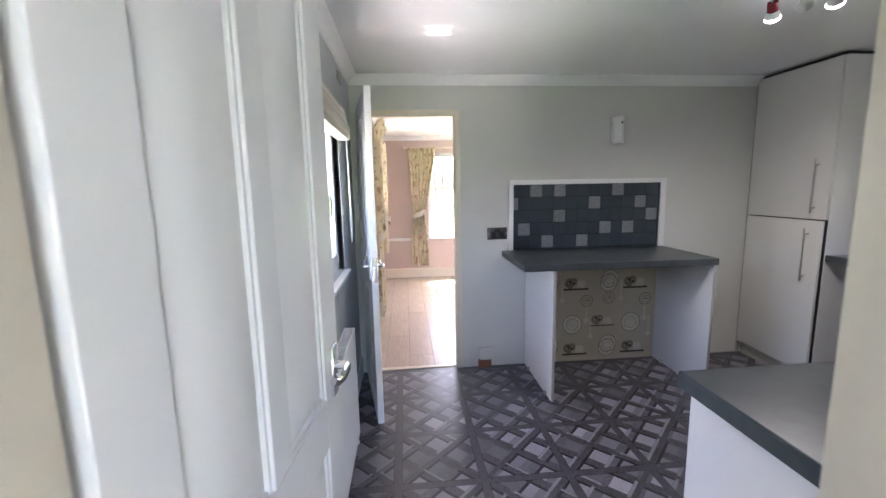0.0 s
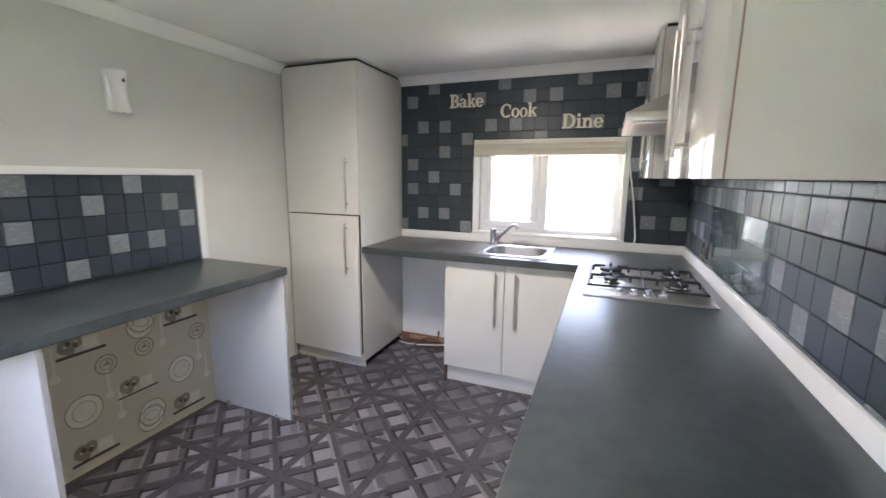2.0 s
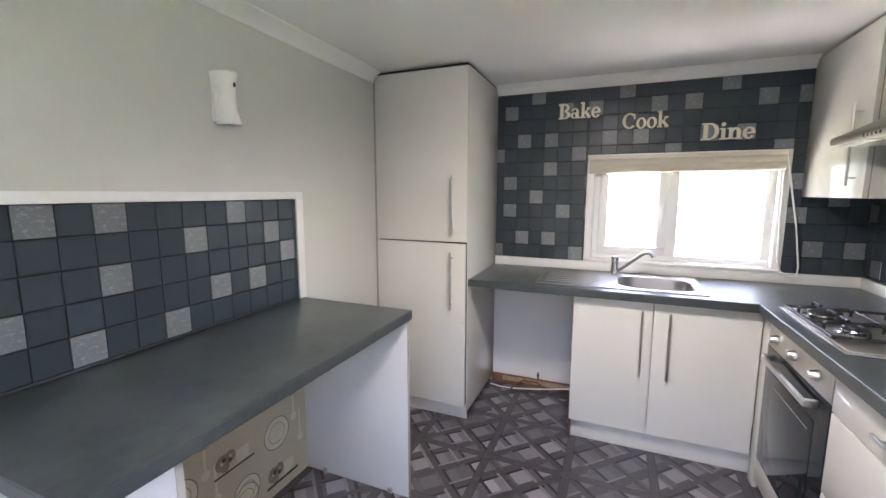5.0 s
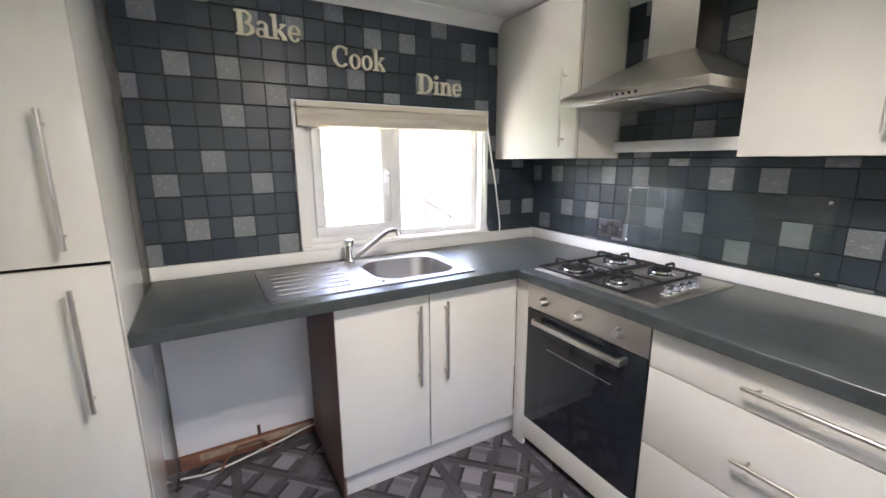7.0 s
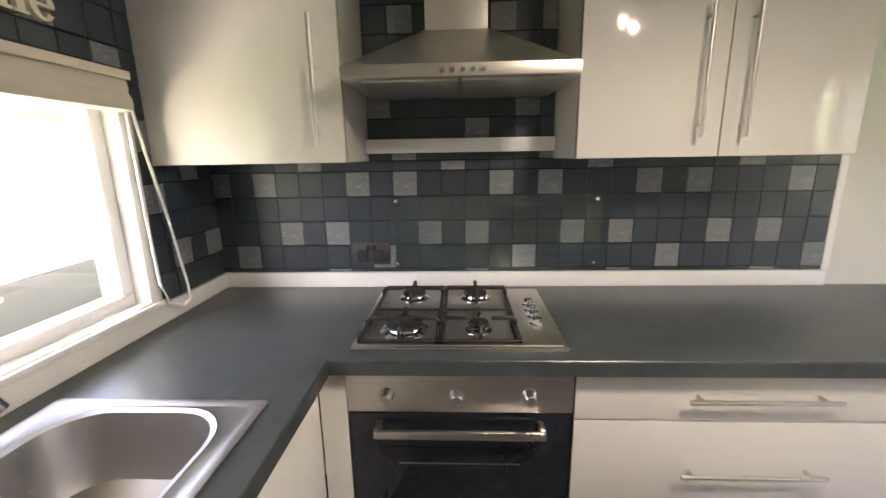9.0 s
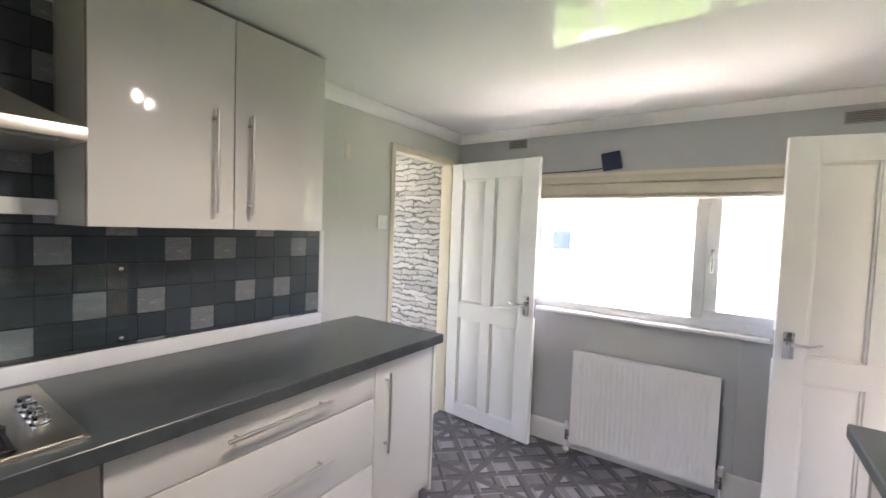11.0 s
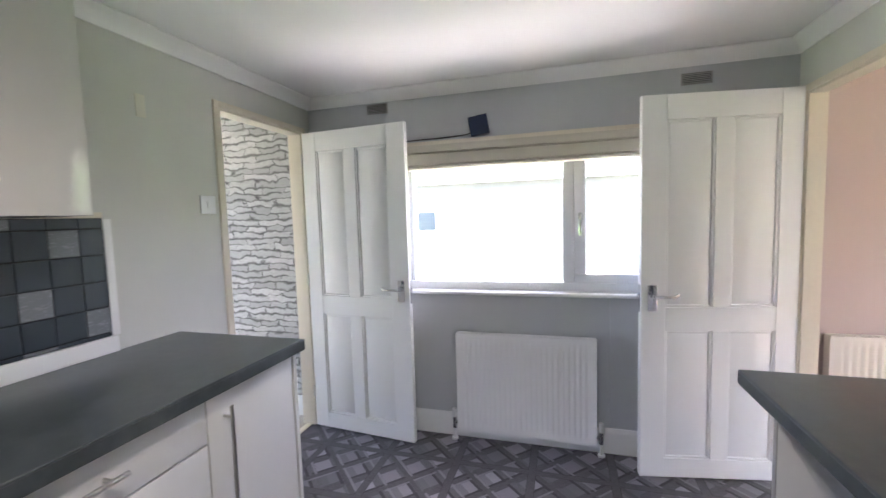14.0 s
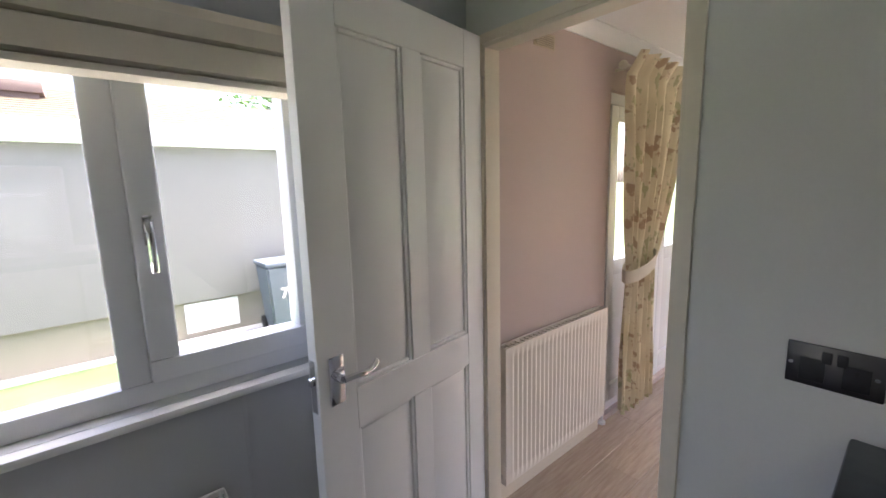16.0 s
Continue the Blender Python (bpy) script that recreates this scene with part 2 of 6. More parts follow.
    pale_p = math_of(nt, "MULTIPLY", between(sp, -0.38, -0.3), math_of(nt, "GREATER_THAN", rnd2, 0.7))
    c = mixed(nt, math_of(nt, "MULTIPLY", math_of(nt, "MAXIMUM", pale_p, pale_q), 0.7), c, (0.24, 0.228, 0.25))
    strip = mixed(nt, ramp(nt, grain2, 0.35, 0.65), (0.038, 0.036, 0.041), (0.092, 0.086, 0.095))
    c = mixed(nt, math_of(nt, "LESS_THAN", diag, 0.03), c, strip)
    c = mixed(nt, math_of(nt, "LESS_THAN", edge, 0.045), c, strip)
    seam2 = math_of(nt, "MULTIPLY", math_of(nt, "GREATER_THAN", edge, 0.045), math_of(nt, "LESS_THAN", edge, 0.053))
    c = mixed(nt, math_of(nt, "MULTIPLY", seam2, 0.8), c, (0.01, 0.009, 0.01))
    nt.links.new(c, b.inputs["Base Color"])
    nt.links.new(ramp(nt, grain, 0.3, 0.7, 0.28, 0.4), b.inputs["Roughness"])
    bumped(nt, b, grain, 0.08)
    return m


M_FLOOR = floor_material()


def plank_material():
    m, nt, b = nodes_of("pale_oak_laminate")
    info = nt.nodes.new("ShaderNodeObjectInfo")
    g = noise_of(nt, 8, 7, (9, 0.7, 1), rough=0.65)
    c = mixed(nt, ramp(nt, g, 0.3, 0.7), (0.36, 0.27, 0.2), (0.55, 0.45, 0.36))
    c = mixed(nt, math_of(nt, "MULTIPLY", info.outputs["Random"], 0.35), c, (0.3, 0.23, 0.18))
    nt.links.new(c, b.inputs["Base Color"])
    b.inputs["Roughness"].default_value = 0.32
    bumped(nt, b, g, 0.1)
    return m


M_PLANK = plank_material()


def stone_paper():
    """Wallpaper printed as thin stacked stones."""
    m, nt, b = nodes_of("stacked_stone_wallpaper")
    tc = nt.nodes.new("ShaderNodeTexCoord")
    warp = nt.nodes.new("ShaderNodeTexNoise")
    warp.inputs["Scale"].default_value, warp.inputs["Detail"].default_value = 9, 6
    nt.links.new(tc.outputs["Object"], warp.inputs["Vector"])
    add = nt.nodes.new("ShaderNodeVectorMath")
    add.operation = "MULTIPLY_ADD"
    nt.links.new(warp.outputs["Color"], add.inputs[0])
    add.inputs[1].default_value = (0.0, 0.2, 0.085)
    nt.links.new(tc.outputs["Object"], add.inputs[2])
    sep = nt.nodes.new("ShaderNodeSeparateXYZ")
    nt.links.new(add.outputs[0], sep.inputs[0])
    cmb = nt.nodes.new("ShaderNodeCombineXYZ")
    nt.links.new(sep.outputs[1], cmb.inputs[0])
    nt.links.new(sep.outputs[2], cmb.inputs[1])
    br = nt.nodes.new("ShaderNodeTexBrick")
    br.offset, br.squash, br.squash_frequency, br.offset_frequency = 0.42, 0.6, 3, 2
    for key, v in (("Scale", 1.0), ("Mortar Smooth", 1.0), ("Bias", 0.0), ("Brick Width", 0.26), ("Row Height", 0.045)):
        br.inputs[key].default_value = v
    br.inputs["Color1"].default_value = (0.34, 0.335, 0.33, 1)
    br.inputs["Color2"].default_value = (0.56, 0.555, 0.545, 1)
    br.inputs["Mortar"].default_value = (0.05, 0.048, 0.046, 1)
    wide = noise_of(nt, 14, 4, (1, 0.5, 1.5))
    nt.links.new(ramp(nt, wide, 0.32, 0.68, 0.001, 0.019), br.inputs["Mortar Size"])
    nt.links.new(cmb.outputs[0], br.inputs["Vector"])
    g = noise_of(nt, 34, 6, (1, 1, 2.5), rough=0.7)
    c = mixed(nt, ramp(nt, g, 0.42, 0.72, 0, 0.6), br.outputs["Color"], (0.27, 0.26, 0.25))
    nt.links.new(c, b.inputs["Base Color"])
    b.inputs["Roughness"].default_value = 0.6
    bumped(nt, b, g, 0.1)
    return m


M_STONE = stone_paper()


def curtain_material():
    m, nt, b = nodes_of("cream_floral_curtain")
    g = noise_of(nt, 300, 3)
    fl = noise_of(nt, 13, 3)
    c = mixed(nt, ramp(nt, noise_of(nt, 4, 2), 0.35, 0.65), (0.62, 0.54, 0.36), (0.72, 0.65, 0.47))
    c = mixed(nt, ramp(nt, fl, 0.57, 0.62, 0, 0.75), c, (0.33, 0.2, 0.12))
    c = mixed(nt, ramp(nt, noise_of(nt, 16, 3, (1, 1, 0.6)), 0.6, 0.64, 0, 0.6), c, (0.3, 0.32, 0.14))
    nt.links.new(c, b.inputs["Base Color"])
    b.inputs["Roughness"].default_value = 0.85
    bumped(nt, b, g, 0.2)
    return m


M_CURT = curtain_material()


def glass_material(name, tint=(1, 1, 1), ior=1.45):
    """A thin clear sheet: light goes straight through, a share is mirrored, more at a slant."""
    m, nt, b = nodes_of(name)
    nt.nodes.remove(b)
    clear, gloss = nt.nodes.new("ShaderNodeBsdfTransparent"), nt.nodes.new("ShaderNodeBsdfGlossy")
    clear.inputs[0].default_value = (*tint, 1)
    gloss.inputs["Roughness"].default_value = 0.0
    lw, mx = nt.nodes.new("ShaderNodeLayerWeight"), nt.nodes.new("ShaderNodeMixShader")
    lw.inputs[0].default_value = 0.5
    share = ramp(nt, math_of(nt, "POWER", lw.outputs["Facing"], 5.0), 0.0, 1.0, ((ior - 1) / (ior + 1)) ** 2, 0.8)
    nt.links.new(share, mx.inputs[0])
    nt.links.new(clear.outputs[0], mx.inputs[1])
    nt.links.new(gloss.outputs[0], mx.inputs[2])
    nt.links.new(mx.outputs[0], nt.nodes["Material Output"].inputs[0])
    return m


M_GLASS = glass_material("clear_window_glass")
M_SPLASH = glass_material("faint_green_splash_glass", (0.94, 0.98, 0.975), 1.6)


def grass_material():
    m, nt, b = nodes_of("short_lawn_grass")
    c = mixed(nt, ramp(nt, noise_of(nt, 3, 6), 0.3, 0.7), (0.035, 0.07, 0.018), (0.075, 0.12, 0.035))
    nt.links.new(c, b.inputs["Base Color"])
    b.inputs["Roughness"].default_value = 0.9
    bumped(nt, b, noise_of(nt, 90, 4), 0.6, 0.02)
    return m


M_GRASS = grass_material()
M_LEAF = mat("green_leaves", (0.1, 0.2, 0.04), 0.6, var=0.4, scale=3)


def glow(name, col, power):
    m, nt, b = nodes_of(name)
    b.inputs["Emission Color"].default_value = (*col, 1)
    b.inputs["Emission Strength"].default_value = power
    return m


M_BULB = glow("lit_lamp_face", (1.0, 0.96, 0.9), 2)


# ---------------------------------------------------------------- mesh helpers
def bx(bm, x0, x1, y0, y1, z0, z1, bev=0.0, seg=2):
    r = bmesh.ops.create_cube(bm, size=1, matrix=Matrix.LocRotScale(((x0 + x1) / 2, (y0 + y1) / 2, (z0 + z1) / 2), None, (abs(x1 - x0), abs(y1 - y0), abs(z1 - z0))))
    if bev:
        es = {e for v in r["verts"] for e in v.link_edges}
        bmesh.ops.bevel(bm, geom=list(es), offset=bev, segments=seg, profile=0.6, affect="EDGES")
    return bm


def box(*a, **k):
    return bx(bmesh.new(), *a, **k)


def cyl(bm, p0, p1, r, seg=16, r2=None):
    p0, p1 = Vector(p0), Vector(p1)
    d = p1 - p0
    m = Matrix.Translation((p0 + p1) / 2) @ d.to_track_quat("Z", "Y").to_matrix().to_4x4()
    bmesh.ops.create_cone(bm, cap_ends=True, segments=seg, radius1=r, radius2=r if r2 is None else r2, depth=d.length, matrix=m)
    return bm


def tube(bm, pts, r, seg=10):
    """A round bar along a line of points."""
    pts = [Vector(p) for p in pts]
    rings = []
    up = Vector((0.13, 0.21, 0.97)).normalized()
    for i, p in enumerate(pts):
        d = (pts[min(i + 1, len(pts) - 1)] - pts[max(i - 1, 0)]).normalized()
        a = d.cross(up)
        if a.length < 0.05:
            a = d.cross(Vector((1, 0, 0)))
        a.normalize()
        c = d.cross(a)
        rings.append([bm.verts.new(p + r * (math.cos(2 * math.pi * k / seg) * a + math.sin(2 * math.pi * k / seg) * c)) for k in range(seg)])
    for a, c in zip(rings, rings[1:]):
        for k in range(seg):
            bm.faces.new((a[k], a[(k + 1) % seg], c[(k + 1) % seg], c[k]))
    bm.faces.new(rings[0])
    bm.faces.new(rings[-1])
    return bm


def lathe(bm, prof, m=None, seg=28):
    """Turns a profile of (radius, height) round z, then lays it at m."""
    m = m or Matrix()
    rings = []
    for r, z in prof:
        rings.append([bm.verts.new(m @ Vector((r * math.cos(2 * math.pi * k / seg), r * math.sin(2 * math.pi * k / seg), z))) for k in range(seg)])
    for a, c in zip(rings, rings[1:]):
        for k in range(seg):
            bm.faces.new((a[k], a[(k + 1) % seg], c[(k + 1) % seg], c[k]))
    bm.faces.new(rings[0])
    bm.faces.new(rings[-1])
    return bm


def mesh_of(name, bm, material, smooth=True):
    bmesh.ops.recalc_face_normals(bm, faces=bm.faces)
    me = bpy.data.meshes.new(name)
    if smooth:
        for f in bm.faces:
            f.smooth = True
        for e in bm.edges:
            e.smooth = len(e.link_faces) == 2 and e.calc_face_angle(0) < radians(35)
    bm.to_mesh(me)
    bm.free()
    me.materials.append(material)
    return me


def part(name, bm, material, parent, label=""):
    ob = new(name, mesh_of(name, bm, material))
    ob.parent = parent
    if parent.parent is None:
        ob.matrix_parent_inverse = parent.matrix_basis.inverted()
    return tagged(ob, label) if label else ob


def thing(name, at, label, category, group="", kind=""):
    ob = new(name)
    ob.empty_display_size = 0.05
    ob.matrix_basis = Matrix.Translation(at)
    return tagged(ob, label, category, group, kind)


def solo(name, bm, material, label, category, group="", kind=""):
    return tagged(new(name, mesh_of(name, bm, material)), label, category, group, kind)


def structure(name, bm, material, label="", category=""):
    return solo(name, bm, material, label or name.replace("_", " "), category or name.split("_")[0], kind="structure")


def extrude_profile(bm, prof, p0, along, side, length):
    """A profile of (out, up) swept from p0 along a level way; side is the way that 'out' points."""
    p0, along, side = Vector(p0), Vector(along), Vector(side)
    a = [bm.verts.new(p0 + side * o + Vector((0, 0, h))) for o, h in prof]
    c = [bm.verts.new(p0 + along * length + side * o + Vector((0, 0, h))) for o, h in prof]
    n = len(prof)
    for i in range(n):
        bm.faces.new((a[i], a[(i + 1) % n], c[(i + 1) % n], c[i]))
    bm.faces.new(a)
    bm.faces.new(c)
    return bm


# ---------------------------------------------------------------- the shell
W, E, S, N, CEIL = 0.225, 3.925, 0.855, 3.572, 2.166
WT = 0.12  # outer walls' thickness


def wall_with_holes(name, material, axis, face, back, lo, hi, z0, z1, holes, label):
    """A wall slab between face and back on one axis, with rectangular openings (lo, hi, z0, z1) right through it."""
    bm = bmesh.new()

    def slab(a, b, c, d):
        if b - a < 1e-4 or d - c < 1e-4:
            return
        f0, f1 = min(face, back), max(face, back)
        if axis == "x":
            bx(bm, f0, f1, a, b, c, d)
        else:
            bx(bm, a, b, f0, f1, c, d)

    at = lo
    for h0, h1, a, b in sorted(holes):
        slab(at, h0, z0, z1)
        slab(h0, h1, z0, a)
        slab(h0, h1, b, z1)
        at = h1
    slab(at, hi, z0, z1)
    return structure(name, bm, material, label, "wall")


WWIN = (1.50, 2.985, 0.925, 1.80)
EWIN = (1.28, 2.28, 0.99, 1.65)
NDOOR = (0.30, 0.975, 0.0, 1.912)
SDOOR = (0.31, 0.99, 0.0, 1.95)
LDOOR = (4.62, 6.15, 0.03, 1.9)
# widened past the part in view to bring more daylight into the lounge
LWIN = (0.95, 3.6, 0.63, 1.92)
# assumed entrance out of view, opened to light the hall
HALLD = (0.5, 1.3, 0.0, 2.0)
HALL_S, LN, LE = -0.75, 6.95, 4.2
wall_with_holes("wall_west", M_WALLSHADE, "x", W, W - WT, S - 0.09, N + 0.03, 0, CEIL, [WWIN], "sage grey kitchen wall in a cooler, shaded colour, with a wide window")
wall_with_holes("wall_west_lounge", M_PINK, "x", W, W - WT, N + 0.03, LN + 0.1, 0, CEIL, [LDOOR], "dusty pink painted lounge wall")
structure("wall_west_hall", box(W - WT, W, HALL_S, S - 0.09, 0, CEIL), M_STONE, "hall wall papered with a grey stacked stone print", "wall")
wall_with_holes("wall_east", M_WALL, "x", E, E + WT, S - 0.09, N + 0.1, 0, CEIL, [EWIN], "kitchen wall behind the sink with a small window")
wall_with_holes("wall_north", M_WALL, "y", N, N + 0.03, W, E, 0, CEIL, [NDOOR], "sage grey painted kitchen wall with a doorway")
wall_with_holes("wall_north_back", M_PINK, "y", N + 0.03, N + 0.07, W, LE, 0, CEIL, [NDOOR], "dusty pink back of the kitchen wall")
wall_with_holes("wall_south", M_WALL, "y", S, S - 0.05, W, E, 0, CEIL, [SDOOR], "sage grey painted kitchen wall with a doorway")
wall_with_holes("wall_south_back", M_CREAMW, "y", S - 0.05, S - 0.09, W, E, 0, CEIL, [SDOOR], "cream hall side of the kitchen wall")
wall_with_holes("wall_lounge_north", M_PINK, "y", LN, LN + WT, W, LE, 0, CEIL, [LWIN], "dusty pink painted lounge wall with a window")
# out of view; the opening is added to brighten the lounge
wall_with_holes("wall_lounge_east", M_PINK, "x", LE, LE + 0.1, N + 0.07, LN + WT, 0, CEIL, [(4.3, 6.4, 0.63, 1.92)], "unseen dusty pink lounge wall with an opening added for daylight")
# unseen end wall; its opening lets daylight reach the hall
wall_with_holes("wall_hall_south", M_CREAMW, "y", HALL_S, HALL_S - 0.1, W, E, 0, CEIL, [HALLD], "unseen cream hall end wall, open at an assumed entrance for daylight")
structure("wall_hall_east", box(1.75, 1.83, HALL_S, S - 0.09, 0, CEIL), M_CREAMW, "cream painted hall wall", "wall")
structure("ceiling", box(W - WT, E + WT, S - 0.09, N + 0.05, CEIL, CEIL + 0.06), M_CEIL, "glossy white panelled kitchen ceiling")
structure("ceiling_lounge", box(W - WT, LE + 0.1, N + 0.05, LN + WT, CEIL, CEIL + 0.06), M_CEILM, "white lounge ceiling", "ceiling")
structure("ceiling_hall", box(W - WT, E + WT, HALL_S - 0.1, S - 0.09, CEIL, CEIL + 0.06), M_CEILM, "white hall ceiling", "ceiling")
structure("floor", box(W - WT, E + WT, S - 0.045, N + 0.02, -0.05, 0), M_FLOOR, "dark patterned vinyl kitchen floor")
structure("floor_hall", box(W - WT, E + WT, HALL_S - 0.1, S - 0.045, -0.05, 0.004), M_CARPET, "beige carpet on the hall floor", "floor")
lounge_floor = structure("floor_lounge", box(W - WT, LE + 0.1, N + 0.02, LN + WT, -0.05, -0.008), M_SHADOW, "pale oak laminate lounge floor", "floor")

COVE = [(0.0, 0.0), (0.0, -0.062), (0.009, -0.062), (0.012, -0.05), (0.024, -0.03), (0.044, -0.015), (0.06, -0.01), (0.064, -0.007), (0.064, 0.0)]


def coving(name, p0, along, side, length, material=M_COVE):
    structure(name, extrude_profile(bmesh.new(), COVE, p0, along, side, length), material, "white moulded ceiling coving", "coving")


coving("trim_coving_north", (W, N, CEIL), (1, 0, 0), (0, -1, 0), 3.275 - W)
coving("trim_coving_west", (W, S, CEIL), (0, 1, 0), (1, 0, 0), N - S)
coving("trim_coving_south", (W, S, CEIL), (1, 0, 0), (0, 1, 0), 1.79 - W)
coving("trim_coving_hood", (2.605, S, CEIL), (1, 0, 0), (0, 1, 0), 0.693)
coving("trim_coving_east", (E, 1.172, CEIL), (0, 1, 0), (-1, 0, 0), 2.945 - 1.172)
coving("trim_coving_lounge_west", (W, N + 0.07, CEIL), (0, 1, 0), (1, 0, 0), LN - N - 0.07)
coving("trim_coving_lounge_north", (W, LN, CEIL), (1, 0, 0), (0, -1, 0), LE - W)

SKIRT = [(0, 0), (0, 0.145), (0.006, 0.145), (0.012, 0.13), (0.014, 0.115), (0.014, 0)]


def skirting(name, p0, along, side, length, material):
    structure(name, extrude_profile(bmesh.new(), SKIRT, p0, along, side, length), material, "painted skirting board", "skirting")


skirting("baseboard_west", (W, S, 0), (0, 1, 0), (1, 0, 0), N - S, M_WHITE)
skirting("baseboard_hall_west", (W, HALL_S, 0), (0, 1, 0), (1, 0, 0), S - 0.09 - HALL_S, M_WHITE)
skirting("baseboard_lounge_west", (W, N + 0.07, 0), (0, 1, 0), (1, 0, 0), LDOOR[0] - N - 0.12, M_CREAM)
skirting("baseboard_lounge_north", (W, LN, 0), (1, 0, 0), (0, -1, 0), LE - W, M_CREAM)


def door_frame(name, d, y0, y1, material, side):
    """Lining boards and a thin architrave on the kitchen side."""
    x0, x1, _, top = d
    th = thing(name, ((x0 + x1) / 2, (y0 + y1) / 2, 0), "cream painted door frame round the open doorway", "door frame", kind="structure")
    part("lining", box(x0, x0 + 0.018, y0, y1, 0, top, bev=0.002), material, th)
    part("lining", box(x1 - 0.018, x1, y0, y1, 0, top, bev=0.002), material, th)
    part("head", box(x0 + 0.018, x1 - 0.018, y0, y1, top - 0.018, top, bev=0.002), material, th)
    ya, yb = (y0 - 0.008, y0 + 0.004) if side < 0 else (y1 - 0.004, y1 + 0.008)
    part("architrave", box(x1 - 0.006, x1 + 0.028, ya, yb, 0, top + 0.026, bev=0.003), material, th)
    part("architrave", box(x0 - 0.028, x0 + 0.006, ya, yb, 0, top + 0.026, bev=0.003), material, th)
    part("architrave", box(x0 + 0.006, x1 - 0.006, ya, yb, top - 0.006, top + 0.026, bev=0.003), material, th)
    part("threshold", box(x0 + 0.018, x1 - 0.018, (y0 + y1) / 2 - 0.02, (y0 + y1) / 2 + 0.02, 0, 0.007, bev=0.003), M_CREAM, th, "worn threshold strip")
    return th


door_frame("door_frame_1", NDOOR, N - 0.002, N + 0.072, M_CREAM, -1)
door_frame("door_frame_2", SDOOR, S - 0.092, S + 0.002, M_CREAM, 1)

# ---------------------------------------------------------------- windows
def pane(name, b0, material, parent):
    ob = part(name, box(*b0), material, parent)
    ob.visible_shadow = False
    return ob


def west_window():
    y0, y1, z0, z1 = WWIN
    th = thing("window_1", (0.16, (y0 + y1) / 2, z0), "wide white plastic window with one fixed and one opening light", "window", kind="structure")
    bm = bmesh.new()
    for a, b, c, d in ((y0, y1, z0, z0 + 0.05), (y0, y1, z1 - 0.05, z1), (y0, y0 + 0.062, z0 + 0.05, z1 - 0.05), (y1 - 0.04, y1, z0 + 0.05, z1 - 0.05), (2.474, 2.535, z0 + 0.05, z1 - 0.05)):
        bx(bm, 0.12, 0.185, a, b, c, d, bev=0.006)
    part("window_frame", bm, M_UPVC, th)
    bm = bmesh.new()
    for a, b, c, d in ((2.535, 2.945, z0 + 0.05, z0 + 0.105), (2.535, 2.945, z1 - 0.105, z1 - 0.05), (2.535, 2.598, z0 + 0.105, z1 - 0.105), (2.898, 2.945, z0 + 0.105, z1 - 0.105)):
        bx(bm, 0.125, 0.2, a, b, c, d, bev=0.008)
    sash = part("sash", bm, M_UPVC, th)
    bm = bmesh.new()
    bx(bm, 0.2, 0.212, 2.556, 2.578, 1.31, 1.38, bev=0.004)
    tube(bm, [(0.21, 2.567, 1.365), (0.232, 2.567, 1.36), (0.238, 2.567, 1.34), (0.236, 2.567, 1.25)], 0.008)
    part("handle", bm, M_CHROME, sash, "silver window handle")
    pane("pane", (0.148, 0.156, y0 + 0.06, 2.476, z0 + 0.048, z1 - 0.048), M_GLASS, th)
    pane("pane", (0.152, 0.16, 2.596, 2.9, z0 + 0.103, z1 - 0.103), M_GLASS, th)
    part("window_sill", box(0.19, 0.262, y0 - 0.02, y1 + 0.02, z0 - 0.022, z0 - 0.001, bev=0.006), M_WHITE, th)
    part("reveal_lining", box(0.19, 0.226, y0 - 0.03, y0, z0, z1 + 0.02, bev=0.003), M_WHITE, th)
    part("reveal_lining", box(0.19, 0.226, y1, y1 + 0.03, z0, z1 + 0.02, bev=0.003), M_WHITE, th)


west_window()


def roman_blind(name, p, length, along, out, z1, folds, label):
    """A raised blind: a stack of soft folds hung from a head rail."""
    th = thing(name, p, label, "blind")
    along, out, p = Vector(along), Vector(out), Vector(p)
    bm = bmesh.new()
    prof = list(folds) + [(0.004, folds[-1][1]), (0.004, folds[0][1])]
    extrude_profile(bm, prof, (p.x, p.y, z1), along, out, length)
    part("fabric", bm, M_FABRIC, th)
    bm = bmesh.new()
    extrude_profile(bm, [(0.0, 0.0), (0.0, 0.022), (0.045, 0.022), (0.045, 0.0)], (p.x, p.y, z1), along, out, length)
    part("head_rail", bm, M_CREAM, th)
    return th


wb = roman_blind("roman_blind", (W, 1.50, 1.80), 1.50, (0, 1, 0), (1, 0, 0), 1.81,
                 [(0.045, 0.0), (0.05, -0.02), (0.05, -0.042), (0.036, -0.048), (0.056, -0.056), (0.066, -0.075), (0.07, -0.1), (0.072, -0.118), (0.055, -0.124), (0.07, -0.13), (0.064, -0.142), (0.045, -0.145)], "cream fabric roman blind drawn up over the wide window")
bm = bmesh.new()
tube(bm, [(0.27, 2.99, 1.79), (0.275, 2.995, 1.5), (0.28, 3.0, 1.2), (0.275, 3.01, 1.1), (0.27, 3.025, 1.08), (0.268, 3.035, 1.12), (0.268, 3.03, 1.5), (0.268, 3.02, 1.79)], 0.0035, 8)
part("pull_cord", bm, M_PORC, wb, "looped white cord")


